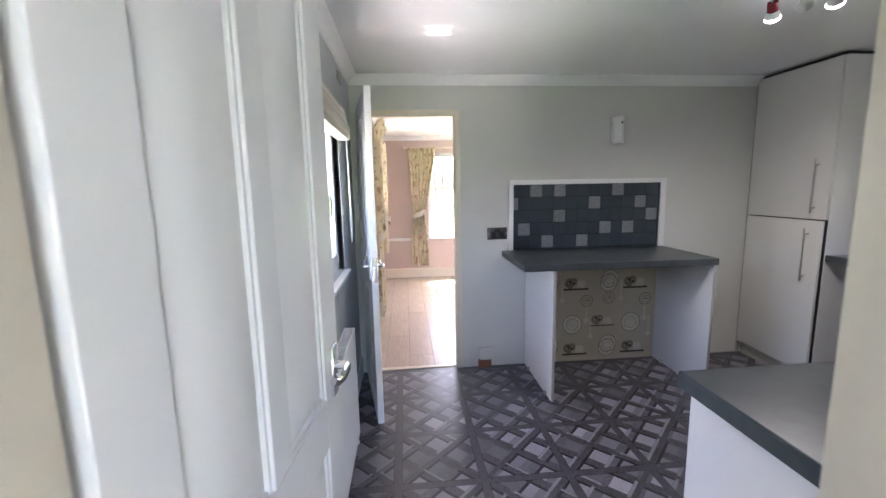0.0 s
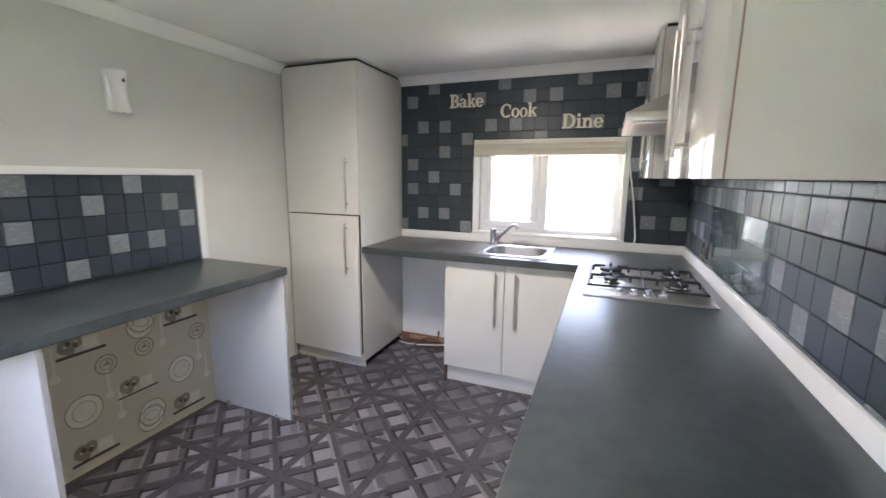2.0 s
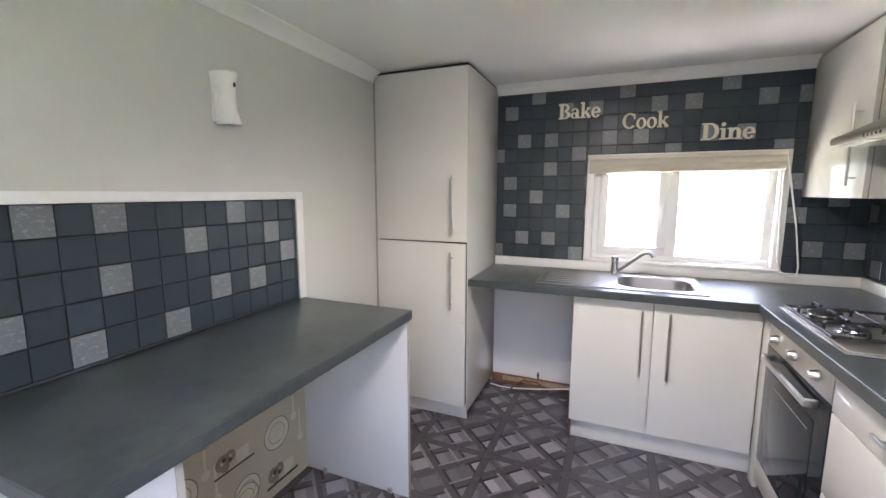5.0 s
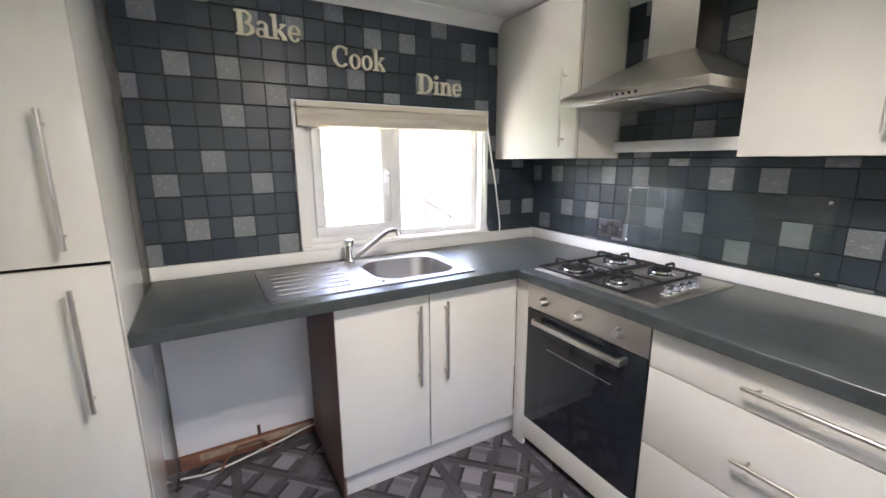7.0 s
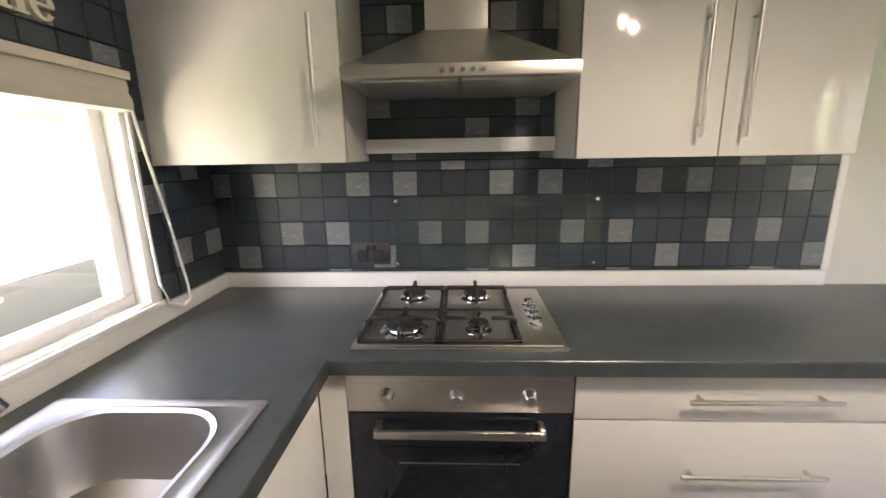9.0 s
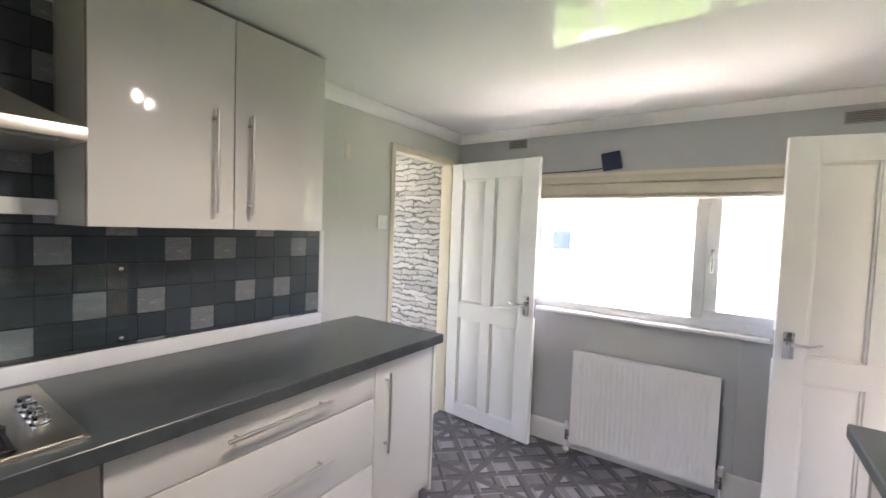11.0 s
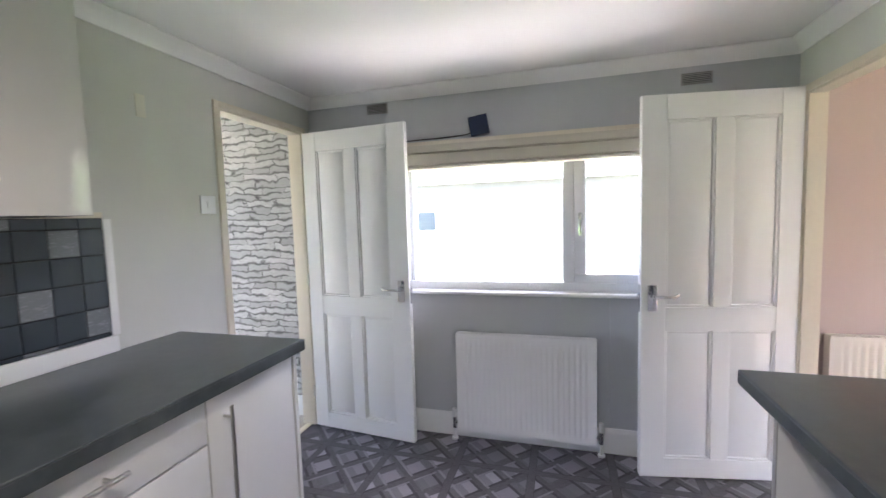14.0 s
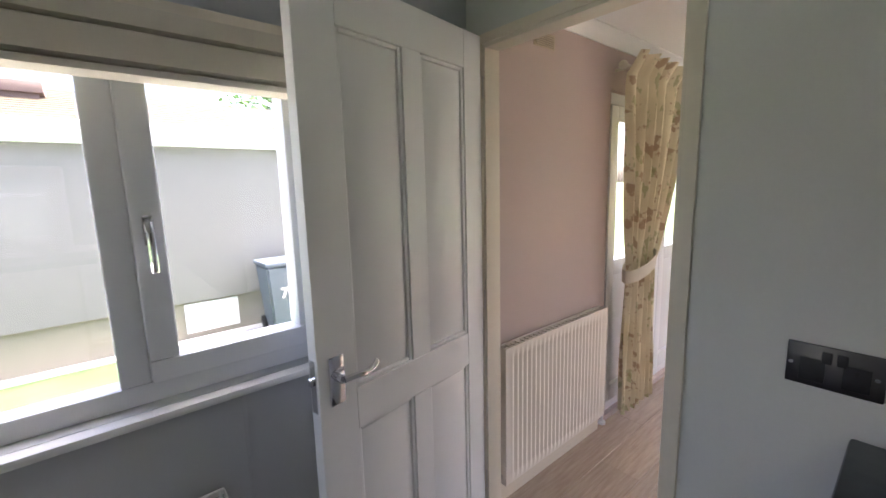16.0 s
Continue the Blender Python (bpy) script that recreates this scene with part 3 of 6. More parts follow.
def east_window():
    y0, y1, z0, z1 = EWIN
    th = thing("window_2", (E + 0.06, (y0 + y1) / 2, z0), "small white plastic kitchen window over the sink", "window", kind="structure")
    bm = bmesh.new()
    x0, x1 = E + 0.035, E + 0.1
    for a, b, c, d in ((y0, y1, z0, z0 + 0.04), (y0, y1, z1 - 0.04, z1), (y0, y0 + 0.045, z0 + 0.04, z1 - 0.04), (y1 - 0.04, y1, z0 + 0.04, z1 - 0.04), (1.775, 1.835, z0 + 0.04, z1 - 0.04)):
        bx(bm, x0, x1, a, b, c, d, bev=0.006)
    part("window_frame", bm, M_UPVC, th)
    bm = bmesh.new()
    for a, b, c, d in ((1.835, 2.24, z0 + 0.04, z0 + 0.09), (1.835, 2.24, z1 - 0.09, z1 - 0.04), (1.835, 1.89, z0 + 0.09, z1 - 0.09), (2.19, 2.24, z0 + 0.09, z1 - 0.09)):
        bx(bm, x0 - 0.014, x1 - 0.006, a, b, c, d, bev=0.008)
    sash = part("sash", bm, M_UPVC, th)
    bm = bmesh.new()
    bx(bm, x0 - 0.026, x0 - 0.014, 1.852, 1.874, 1.29, 1.36, bev=0.004)
    tube(bm, [(x0 - 0.02, 1.863, 1.345), (x0 - 0.045, 1.863, 1.34), (x0 - 0.05, 1.863, 1.32), (x0 - 0.05, 1.863, 1.23)], 0.008)
    part("handle", bm, M_UPVC, sash)
    pane("pane", (x0 + 0.02, x0 + 0.028, y0 + 0.043, 1.777, z0 + 0.038, z1 - 0.038), M_GLASS, th)
    pane("pane", (x0 + 0.02, x0 + 0.028, 1.888, 2.192, z0 + 0.088, z1 - 0.088), M_GLASS, th)
    # flat trim boards round the opening
    for a, b, c, d in ((1.235, 2.325, 1.652, 1.68), (1.235, y0 + 0.003, 0.972, 1.652), (y1 - 0.003, 2.325, 0.972, 1.652), (y0 + 0.003, y1 - 0.003, 0.972, z0 + 0.006)):
        part("trim_board", box(E - 0.016, E + 0.034, a, b, c, d, bev=0.003), M_WHITE, th)
    part("window_sill", box(E - 0.03, E - 0.016, 1.235, 2.325, 0.974, 0.992, bev=0.004), M_WHITE, th)


east_window()
eb = roman_blind("roman_blind", (E - 0.016, 1.27, 1.66), 1.04, (0, 1, 0), (-1, 0, 0), 1.645,
                 [(0.03, 0.0), (0.034, -0.02), (0.032, -0.035), (0.04, -0.05), (0.042, -0.065), (0.038, -0.08), (0.02, -0.085)], "cream fabric roman blind drawn up over the sink window")
bm = bmesh.new()
pts = [(E - 0.03, 1.27, 1.64), (E - 0.032, 1.268, 1.3), (E - 0.036, 1.262, 1.05), (E - 0.045, 1.245, 0.985), (E - 0.058, 1.2, 0.958), (E - 0.062, 1.172, 0.972), (E - 0.058, 1.168, 1.02), (E - 0.046, 1.195, 1.25), (E - 0.036, 1.23, 1.45), (E - 0.03, 1.26, 1.64)]
tube(bm, pts, 0.0046, 8)
part("pull_chain", bm, M_PORC, eb, "white beaded pull chain")


# ---------------------------------------------------------------- doors
def panel_door():
    """A four-panel leaf: hinge line at the origin, the leaf runs along +x, its face looks to -y."""
    th = thing("door", (0, 0, 0), "white four-panel interior door standing open into the kitchen", "door", "panel doors", "structure")
    w, h, t = 0.73, 1.925, 0.036
    bm = bmesh.new()
    stile, stile2, mid0, mid1 = 0.1, 0.117, 0.314, 0.391
    lo0, lo1, up0, up1 = 0.1, 0.765, 0.885, 1.805
    for a, b, c, d in ((0, stile, 0, h), (w - stile2, w, 0, h), (mid0, mid1, lo0, lo1), (mid0, mid1, up0, up1), (stile, w - stile2, 0, lo0), (stile, w - stile2, lo1, up0), (stile, w - stile2, up1, h)):
        bx(bm, a, b, 0, t, c, d, bev=0.0015, seg=1)
    for a, b in ((stile, mid0), (mid1, w - stile2)):
        for c, d in ((lo0, lo1), (up0, up1)):
            bx(bm, a - 0.002, b + 0.002, 0.0135, t - 0.0135, c - 0.002, d + 0.002)
            for base, top in ((0.0134, 0.0025), (t - 0.0134, t - 0.0025)):
                rims = [[bm.verts.new((px, yy, pz)) for px, pz in ((a + i, c + i), (b - i, c + i), (b - i, d - i), (a + i, d - i))] for i, yy in ((0.016, base), (0.042, top))]
                for k in range(4):
                    bm.faces.new((rims[0][k], rims[0][(k + 1) % 4], rims[1][(k + 1) % 4], rims[1][k]))
                bm.faces.new(rims[1])
            for e, f, g, k in ((a, a + 0.012, c, d), (b - 0.012, b, c, d), (a + 0.012, b - 0.012, c, c + 0.012), (a + 0.012, b - 0.012, d - 0.012, d)):
                bx(bm, e, f, 0.005, t - 0.005, g, k, bev=0.005, seg=2)
    part("leaf", bm, M_WHITE, th)
    for side in (-1, 1):
        y = 0.0 if side < 0 else t
        hs = part("handle_plate", box(w - 0.075, w - 0.03, min(y, y + side * 0.008), max(y, y + side * 0.008), 0.87, 1.0, bev=0.003), M_CHROME, th, "chrome handle plate")
        bm = bmesh.new()
        yy = y + side * 0.008
        cyl(bm, (w - 0.052, y, 0.945), (w - 0.052, yy + side * 0.026, 0.945), 0.011)
        tube(bm, [(w - 0.052, yy + side * 0.03, 0.945), (w - 0.08, yy + side * 0.034, 0.946), (w - 0.12, yy + side * 0.034, 0.942), (w - 0.15, yy + side * 0.03, 0.946), (w - 0.165, yy + side * 0.024, 0.955)], 0.0085)
        part("lever", bm, M_CHROME, hs)
    bm = bmesh.new()
    bx(bm, w - 0.001, w + 0.002, 0.007, t - 0.007, 0.86, 1.0)
    bx(bm, w, w + 0.013, 0.012, t - 0.012, 0.935, 0.955, bev=0.003)
    part("latch", bm, M_CHROME, th)
    for z in (0.2, 0.95, 1.72):
        bm = bmesh.new()
        cyl(bm, (-0.004, -0.004, z), (-0.004, -0.004, z + 0.075), 0.006, 10)
        bx(bm, -0.003, 0.0, 0.0, 0.03, z, z + 0.075)
        part("hinge", bm, M_BAR, th)
    return th


NHINGE, SHINGE = (0.302, 3.566), (0.335, 0.872)
ndoor = panel_door()
ang = math.degrees(math.atan2(2.856 - NHINGE[1], 0.428 - NHINGE[0]))
# the leaf runs south from its hinge; its panelled face looks east
ndoor.matrix_basis = Matrix.Translation((NHINGE[0], NHINGE[1], 0.008)) @ pose(0, 0, 0, 0, 0, ang) @ Matrix.Diagonal((1, -1, 1, 1))
sdoor = copy_thing(ndoor, Matrix())
ang2 = math.degrees(math.atan2(1.60 - SHINGE[1], 0.405 - SHINGE[0]))
sdoor.matrix_basis = Matrix.Translation((SHINGE[0], SHINGE[1], 0.008)) @ pose(0, 0, 0, 0, 0, ang2)


# ---------------------------------------------------------------- worktops and base units
def bar_handle(parent, p, q, out, r=0.0062, off=0.032, inset=0.035, label=""):
    """A straight bar on two posts, from p to q on the door's face."""
    p, q, out = Vector(p), Vector(q), Vector(out)
    d = (q - p).normalized()
    bm = bmesh.new()
    cyl(bm, p + out * off, q + out * off, r, 14)
    for e in (p + d * inset, q - d * inset):
        cyl(bm, e, e + out * off, r * 0.75, 10)
    return part("handle", bm, M_BAR, parent, label)


TOP, UNDER = 0.912, 0.868


def worktop_l():
    """One L of laminate along the hob wall and the sink wall, with a cut-out for the sink bowl."""
    bm = bmesh.new()
    xs = [1.283, 3.298, 3.42, 3.785, E - 0.001]
    ys = [S + 0.001, 1.487, 1.705, 2.115, 2.942]
    grid = {}

    def vert(i, j):
        if (i, j) not in grid:
            grid[(i, j)] = bm.verts.new((xs[i], ys[j], UNDER))
        return grid[(i, j)]

    for i in range(4):
        for j in range(4):
            if (i == 0 and j > 0) or (i == 2 and j == 2):
                continue
            bm.faces.new((vert(i, j), vert(i + 1, j), vert(i + 1, j + 1), vert(i, j + 1)))
    r = bmesh.ops.extrude_face_region(bm, geom=bm.faces[:])
    bmesh.ops.translate(bm, vec=(0, 0, TOP - UNDER), verts=[v for v in r["geom"] if isinstance(v, bmesh.types.BMVert)])
    rim = [e for e in bm.edges if all(abs(v.co.z - TOP) < 1e-5 for v in e.verts) and len(e.link_faces) == 2 and abs(e.calc_face_angle(0)) > 1]
    bmesh.ops.bevel(bm, geom=rim, offset=0.006, segments=3, profile=0.6, affect="EDGES")
    ob = solo("worktop", bm, M_WORK, "dark slate-grey laminate worktop turning the corner under the window", "worktop")
    for b in ((1.283, 3.297, 1.487, 1.4878), (3.2972, 3.298, 1.4885, 2.942), (1.2822, 1.283, S + 0.004, 1.487)):
        part("edge_strip", box(*b, UNDER + 0.001, TOP - 0.007), M_WORK, ob)
    return ob


worktop_l()
desk_top = solo("worktop", box(1.31, 2.58, 2.958, N - 0.001, UNDER, TOP, bev=0.006), M_WORK, "dark slate-grey laminate worktop on two white end panels", "worktop")
for b in ((1.316, 2.574, 2.9572, 2.958), (2.58, 2.5808, 2.964, N - 0.004), (1.3092, 1.31, 2.964, N - 0.004)):
    part("edge_strip", box(*b, UNDER + 0.007, TOP - 0.007), M_WORK, desk_top)

for name, b in (("upstand_south", (1.55, E - 0.02, S + 0.001, S + 0.02, TOP, 0.972)), ("upstand_east", (E - 0.02, E - 0.001, S + 0.001, 2.942, TOP, 0.972))):
    structure("trim_" + name, box(*b, bev=0.003), M_WHITE, "white upstand strip along the back of the worktop", "upstand")
structure("trim_tile_end", box(1.538, 1.566, S + 0.001, S + 0.012, 0.972, 1.405, bev=0.002), M_WHITE, "thin white strip at the end of the tiles", "trim")


def drawer_unit():
    th = thing("drawer_unit", (2.19, 1.2, 0), "pale gloss three-drawer base unit beside the oven", "cabinet")
    part("carcass", box(1.735, 2.645, 0.88, 1.428, 0.13, UNDER), M_CARC, th)
    for z0, z1, hz in ((0.719, 0.862, 0.792), (0.431, 0.714, 0.566), (0.138, 0.426, 0.264)):
        d = part("drawer_front", box(1.728, 2.646, 1.43, 1.449, z0, z1, bev=0.002), M_CAB, th)
        bar_handle(d, (1.978, 1.449, hz), (2.36, 1.449, hz), (0, 1, 0))
    part("plinth", box(1.33, 2.645, 1.385, 1.4, 0.0, 0.13, bev=0.002), M_CAB, th)
    return th


drawer_unit()


def end_unit():
    th = thing("base_cabinet", (1.53, 1.2, 0), "pale gloss single-door base cabinet at the end of the run", "cabinet")
    part("carcass", box(1.315, 1.73, 0.88, 1.428, 0.13, UNDER), M_CARC, th)
    d = part("door", box(1.322, 1.722, 1.43, 1.449, 0.138, 0.862, bev=0.002), M_CAB, th)
    bar_handle(d, (1.66, 1.449, 0.46), (1.66, 1.449, 0.81), (0, 1, 0))
    part("end_panel", box(1.295, 1.313, 0.862, 1.452, 0.1, UNDER, bev=0.001), M_CAB, th)
    for y in (0.93, 1.36):
        bm = bmesh.new()
        cyl(bm, (1.35, y, 0.0), (1.35, y, 0.13), 0.018)
        cyl(bm, (1.35, y, 0.0), (1.35, y, 0.015), 0.028)
        part("leg", bm, M_BLACK, th, "black adjustable leg")
    return th


end_unit()


def sink_unit():
    th = thing("sink_cabinet", (3.6, 1.88, 0), "pale gloss two-door sink cabinet with a dark brown side", "cabinet")
    part("carcass", box(3.368, 3.9, 1.45, 2.318, 0.12, 0.7), M_CARC, th)
    part("side_panel", box(3.352, 3.9, 2.32, 2.332, 0.0, UNDER, bev=0.001), M_BROWN, th, "dark brown unfinished side")
    for y0, y1, hy in ((1.928, 2.33, 1.98), (1.452, 1.923, 1.85)):
        d = part("door", box(3.347, 3.366, y0, y1, 0.122, 0.862, bev=0.002), M_CAB, th)
        bar_handle(d, (3.347, hy, 0.455), (3.347, hy, 0.815), (-1, 0, 0))
    part("plinth", box(3.385, 3.4, 1.39, 2.32, 0.0, 0.12, bev=0.002), M_CAB, th)
    part("corner_filler", box(3.27, 3.345, 1.43, 1.45, 0.0, 0.865, bev=0.002), M_CAB, th, "pale filler strip in the corner")
    return th


sink_unit()


def fridge_cabinet():
    x0, y0, y1, top = 3.275, 2.945, 3.556, 2.147
    th = thing("fridge_cabinet", (3.6, 3.25, 0), "tall pale gloss two-door fridge-freezer housing", "cabinet")
    part("carcass", box(x0 + 0.022, E - 0.002, y0 + 0.02, y1, 0.1, top - 0.002), M_CARC, th)
    part("side_panel", box(x0 + 0.022, E - 0.002, y0, y0 + 0.018, 0.05, top, bev=0.001), M_CAB, th)
    for z0, z1, h0, h1 in ((1.138, top - 0.004, 1.18, 1.53), (0.105, 1.131, 0.725, 1.08)):
        d = part("door", box(x0, x0 + 0.019, y0, y1, z0, z1, bev=0.002), M_CAB, th)
        bar_handle(d, (x0, 3.03, h0), (x0, 3.03, h1), (-1, 0, 0))
    # the lower door stands a little open on its wall-side hinge
    d.matrix_basis = Matrix.Translation((x0, y1, 0)) @ pose(0, 0, 0, 0, 0, -2.2) @ Matrix.Translation((-x0, -y1, 0))
    # black sheet that darkens the slit behind the doors like shade
    part("door_gap_shade", box(x0 + 0.019, x0 + 0.022, y0 + 0.004, y1 - 0.004, 0.11, top - 0.01), M_SHADOW, th, "black sheet standing for the shade behind the doors")
    part("plinth", box(3.312, 3.329, y0 + 0.004, y1, 0.0, 0.098, bev=0.002), M_CAB, th)
    # grey strip coloured as the shadow line between housing and wall
    part("wall_gap_shade", box(x0 + 0.004, x0 + 0.02, y1 + 0.001, N - 0.001, 0.0, top), M_VENT, th, "grey strip standing for the shaded gap beside the wall")
    # black board put in for the shade between housing and ceiling
    part("top_shade_board", box(x0 + 0.03, E - 0.002, y0 + 0.01, y1, top, CEIL - 0.001), M_SHADOW, th, "black board standing for the shade under the ceiling")
    return th


fridge_cabinet()


def oven():
    th = thing("oven", (2.96, 1.2, 0), "built-in stainless steel oven with a black glass door", "oven")
    x0, x1 = 2.652, 3.268
    part("body", box(x0 + 0.01, x1 - 0.01, 0.9, 1.428, 0.14, 0.862), M_BLACK, th)
    f = part("control_panel", box(x0, x1, 1.43, 1.45, 0.737, 0.856, bev=0.002), M_STEEL, th)
    for x in (3.156, 2.965, 2.769):
        bm = bmesh.new()
        m = Matrix.Translation((x, 1.45, 0.79)) @ Matrix.Rotation(radians(-90), 4, "X")
        lathe(bm, [(0.021, 0.0), (0.021, 0.006), (0.0175, 0.012), (0.016, 0.026), (0.013, 0.03)], m, 24)
        part("knob", bm, M_BAR, f, "round satin metal knob")
    d = part("door", box(x0 + 0.003, x1 - 0.003, 1.43, 1.449, 0.165, 0.733, bev=0.003), M_BGLASS, th, "black glass oven door")
    part("inner_window", box(x0 + 0.1, x1 - 0.1, 1.449, 1.4505, 0.24, 0.625, bev=0.0004), M_BGLASS, d)
    bm = bmesh.new()
    bx(bm, 2.728, 3.19, 1.482, 1.496, 0.683, 0.706, bev=0.004)
    for x in (2.728, 3.172):
        bx(bm, x, x + 0.018, 1.449, 1.49, 0.683, 0.71, bev=0.003)
    part("handle", bm, M_BAR, d, "flat satin metal handle")
    part("shelf_edge", box(2.79, 3.13, 1.4506, 1.4516, 0.573, 0.576), M_BAR, d)
    part("lower_trim", box(x0, x1, 1.43, 1.447, 0.05, 0.16, bev=0.002), M_CAB, th, "pale panel under the oven")
    # black strip in place of the shade under the worktop edge
    part("gap", box(x0, x1, 1.425, 1.432, 0.857, 0.868), M_SHADOW, th)
    return th


oven()


def hob():
    x0, x1, y0, y1, z = 2.662, 3.256, 0.921, 1.427, TOP
    th = thing("gas_hob", (2.96, 1.17, TOP), "four-burner stainless steel gas hob with black pan supports", "hob")
    bm = bmesh.new()
    bx(bm, x0, x1, y0, y1, z, z + 0.006, bev=0.0025)
    bx(bm, x0 + 0.012, x1 - 0.012, y0 + 0.012, y1 - 0.012, z + 0.005, z + 0.009, bev=0.002)
    part("plate", bm, M_STEEL, th)
    for bxx, by, r in ((3.12, 1.315, 0.048), (3.12, 1.035, 0.036), (2.9, 1.035, 0.036), (2.9, 1.315, 0.027)):
        bm = bmesh.new()
        m = Matrix.Translation((bxx, by, z + 0.009))
        lathe(bm, [(r * 1.5, 0), (r * 1.5, 0.002), (r * 1.25, 0.006), (r * 1.08, 0.008), (r * 1.02, 0.015), (r * 0.9, 0.015)], m, 26)
        b = part("burner", bm, M_CHROME, th, "steel gas burner")
        bm = bmesh.new()
        lathe(bm, [(r * 0.92, 0.015), (r * 1.14, 0.0165), (r * 1.14, 0.024), (r * 1.02, 0.028), (0.004, 0.0295)], m, 26)
        part("burner_cap", bm, M_BLACK, b)
    zt = z + 0.046
    for gx0, gx1 in ((3.018, 3.232), (2.792, 3.004)):
        bm = bmesh.new()
        ya, yb = 0.938, 1.412
        low = z + 0.014
        for p, q in (((gx0, ya), (gx1, ya)), ((gx0, yb), (gx1, yb)), ((gx0, ya), (gx0, yb)), ((gx1, ya), (gx1, yb))):
            bx(bm, min(p[0], q[0]) - 0.006, max(p[0], q[0]) + 0.006, min(p[1], q[1]) - 0.006, max(p[1], q[1]) + 0.006, low, low + 0.01, bev=0.002, seg=1)
        cx = (gx0 + gx1) / 2
        for cy in (1.035, 1.315):
            for sx, ex in ((gx0, cx - 0.035), (gx1, cx + 0.035)):
                tube(bm, [(sx, cy, low + 0.004), (sx, cy, zt - 0.008), (sx + (ex - sx) * 0.12, cy, zt), (ex, cy, zt)], 0.0062, 8)
            for sy, ey in ((cy - 0.085, cy - 0.03), (cy + 0.085, cy + 0.03)):
                tube(bm, [(cx, sy, low + 0.004), (cx, sy, zt - 0.008), (cx, sy + (ey - sy) * 0.15, zt), (cx, ey, zt)], 0.0062, 8)
        bx(bm, gx0, gx1, 1.17, 1.178, low, low + 0.008, bev=0.002, seg=1)
        part("pan_support", bm, M_BLACK, th, "black enamelled pan support")
    for y in (1.02, 1.075, 1.13, 1.185):
        bm = bmesh.new()
        lathe(bm, [(0.021, 0), (0.021, 0.004), (0.017, 0.007), (0.0155, 0.022), (0.012, 0.024)], Matrix.Translation((2.722, y + 0.09, z + 0.009)), 22)
        bx(bm, 2.71, 2.734, y + 0.0875, y + 0.0925, z + 0.028, z + 0.037, bev=0.001, seg=1)
        part("knob", bm, M_CHROME, th, "chrome hob knob")
    return th


hob()


def hood():
    th = thing("cooker_hood", (2.95, S, 1.61), "stainless steel chimney cooker hood", "cooker hood")
    x0, x1, y1, z0 = 2.636, 3.265, 1.315, 1.62
    cx0, cx1, cy1, cz = 2.858, 3.062, 1.04, 1.812
    bm = bmesh.new()
    bx(bm, x0, x1, S + 0.012, y1, z0 + 0.006, z0 + 0.04, bev=0.003)
    a = [bm.verts.new(v) for v in ((x0 + 0.002, S + 0.012, z0 + 0.038), (x1 - 0.002, S + 0.012, z0 + 0.038), (x1 - 0.002, y1 - 0.002, z0 + 0.038), (x0 + 0.002, y1 - 0.002, z0 + 0.038))]
    c = [bm.verts.new(v) for v in ((cx0, S + 0.012, cz), (cx1, S + 0.012, cz), (cx1, cy1, cz), (cx0, cy1, cz))]
    for i in range(4):
        bm.faces.new((a[i], a[(i + 1) % 4], c[(i + 1) % 4], c[i]))
    bm.faces.new(c)
    part("canopy", bm, M_STEEL, th)
    part("chimney", box(cx0 + 0.003, cx1 - 0.003, S + 0.012, cy1 - 0.003, cz - 0.002, CEIL - 0.002, bev=0.002), M_STEEL, th)
    for f0, f1 in ((x0 + 0.05, 2.945), (2.957, x1 - 0.05)):
        bm = box(f0, f1, 0.95, y1 - 0.03, z0, z0 + 0.008, bev=0.002)
        part("filter", bm, M_BAR, th, "pale metal grease filter")
    for k in range(5):
        bm = bmesh.new()
        cyl(bm, (2.89 + 0.026 * k, y1 - 0.001, z0 + 0.022), (2.89 + 0.026 * k, y1 + 0.005, z0 + 0.022), 0.006, 12)
        part("button", bm, M_CHROME, th)
    return th


hood()
solo("hood_shelf", box(2.606, 3.298, S + 0.012, S + 0.05, 1.437, 1.487, bev=0.003), M_WHITE, "white ledge board on the wall under the hood", "shelf")


def wall_cabinet(name, x0, x1, doors, label):
    th = thing(name, ((x0 + x1) / 2, 1.0, 1.41), label, "wall cabinet")
    z0, z1, yf = 1.41, 2.15, 1.172
    part("carcass", box(x0, x1, S + 0.012, yf - 0.022, z0, z1), M_CAB, th)
    part("edging", box(x0 + 0.001, x1 - 0.001, yf - 0.022, yf - 0.019, z0 + 0.002, z1 - 0.002), M_EDGE, th, "worn brown edge behind the doors")
    for a, b, hx in doors:
        d = part("door", box(a, b, yf - 0.019, yf, z0, z1, bev=0.002), M_CAB, th)
        bar_handle(d, (hx, yf, 1.465), (hx, yf, 1.822), (0, 1, 0))
    # black fill painted as the shaded gap over the cabinet
    part("top_shade_filler", box(x0 + 0.004, x1 - 0.004, S + 0.012, yf - 0.03, z1, CEIL - 0.001), M_SHADOW, th, "black board standing for the shade under the ceiling")
    return th


wall_cabinet("wall_cabinet", 3.30, E - 0.001, [(3.302, E - 0.003, 3.376)], "pale gloss single wall cabinet in the corner by the window")
wall_cabinet("wall_cabinet", 1.795, 2.604, [(1.797, 2.187, 2.137), (2.191, 2.602, 2.262)], "pale gloss double wall cabinet beside the cooker hood")


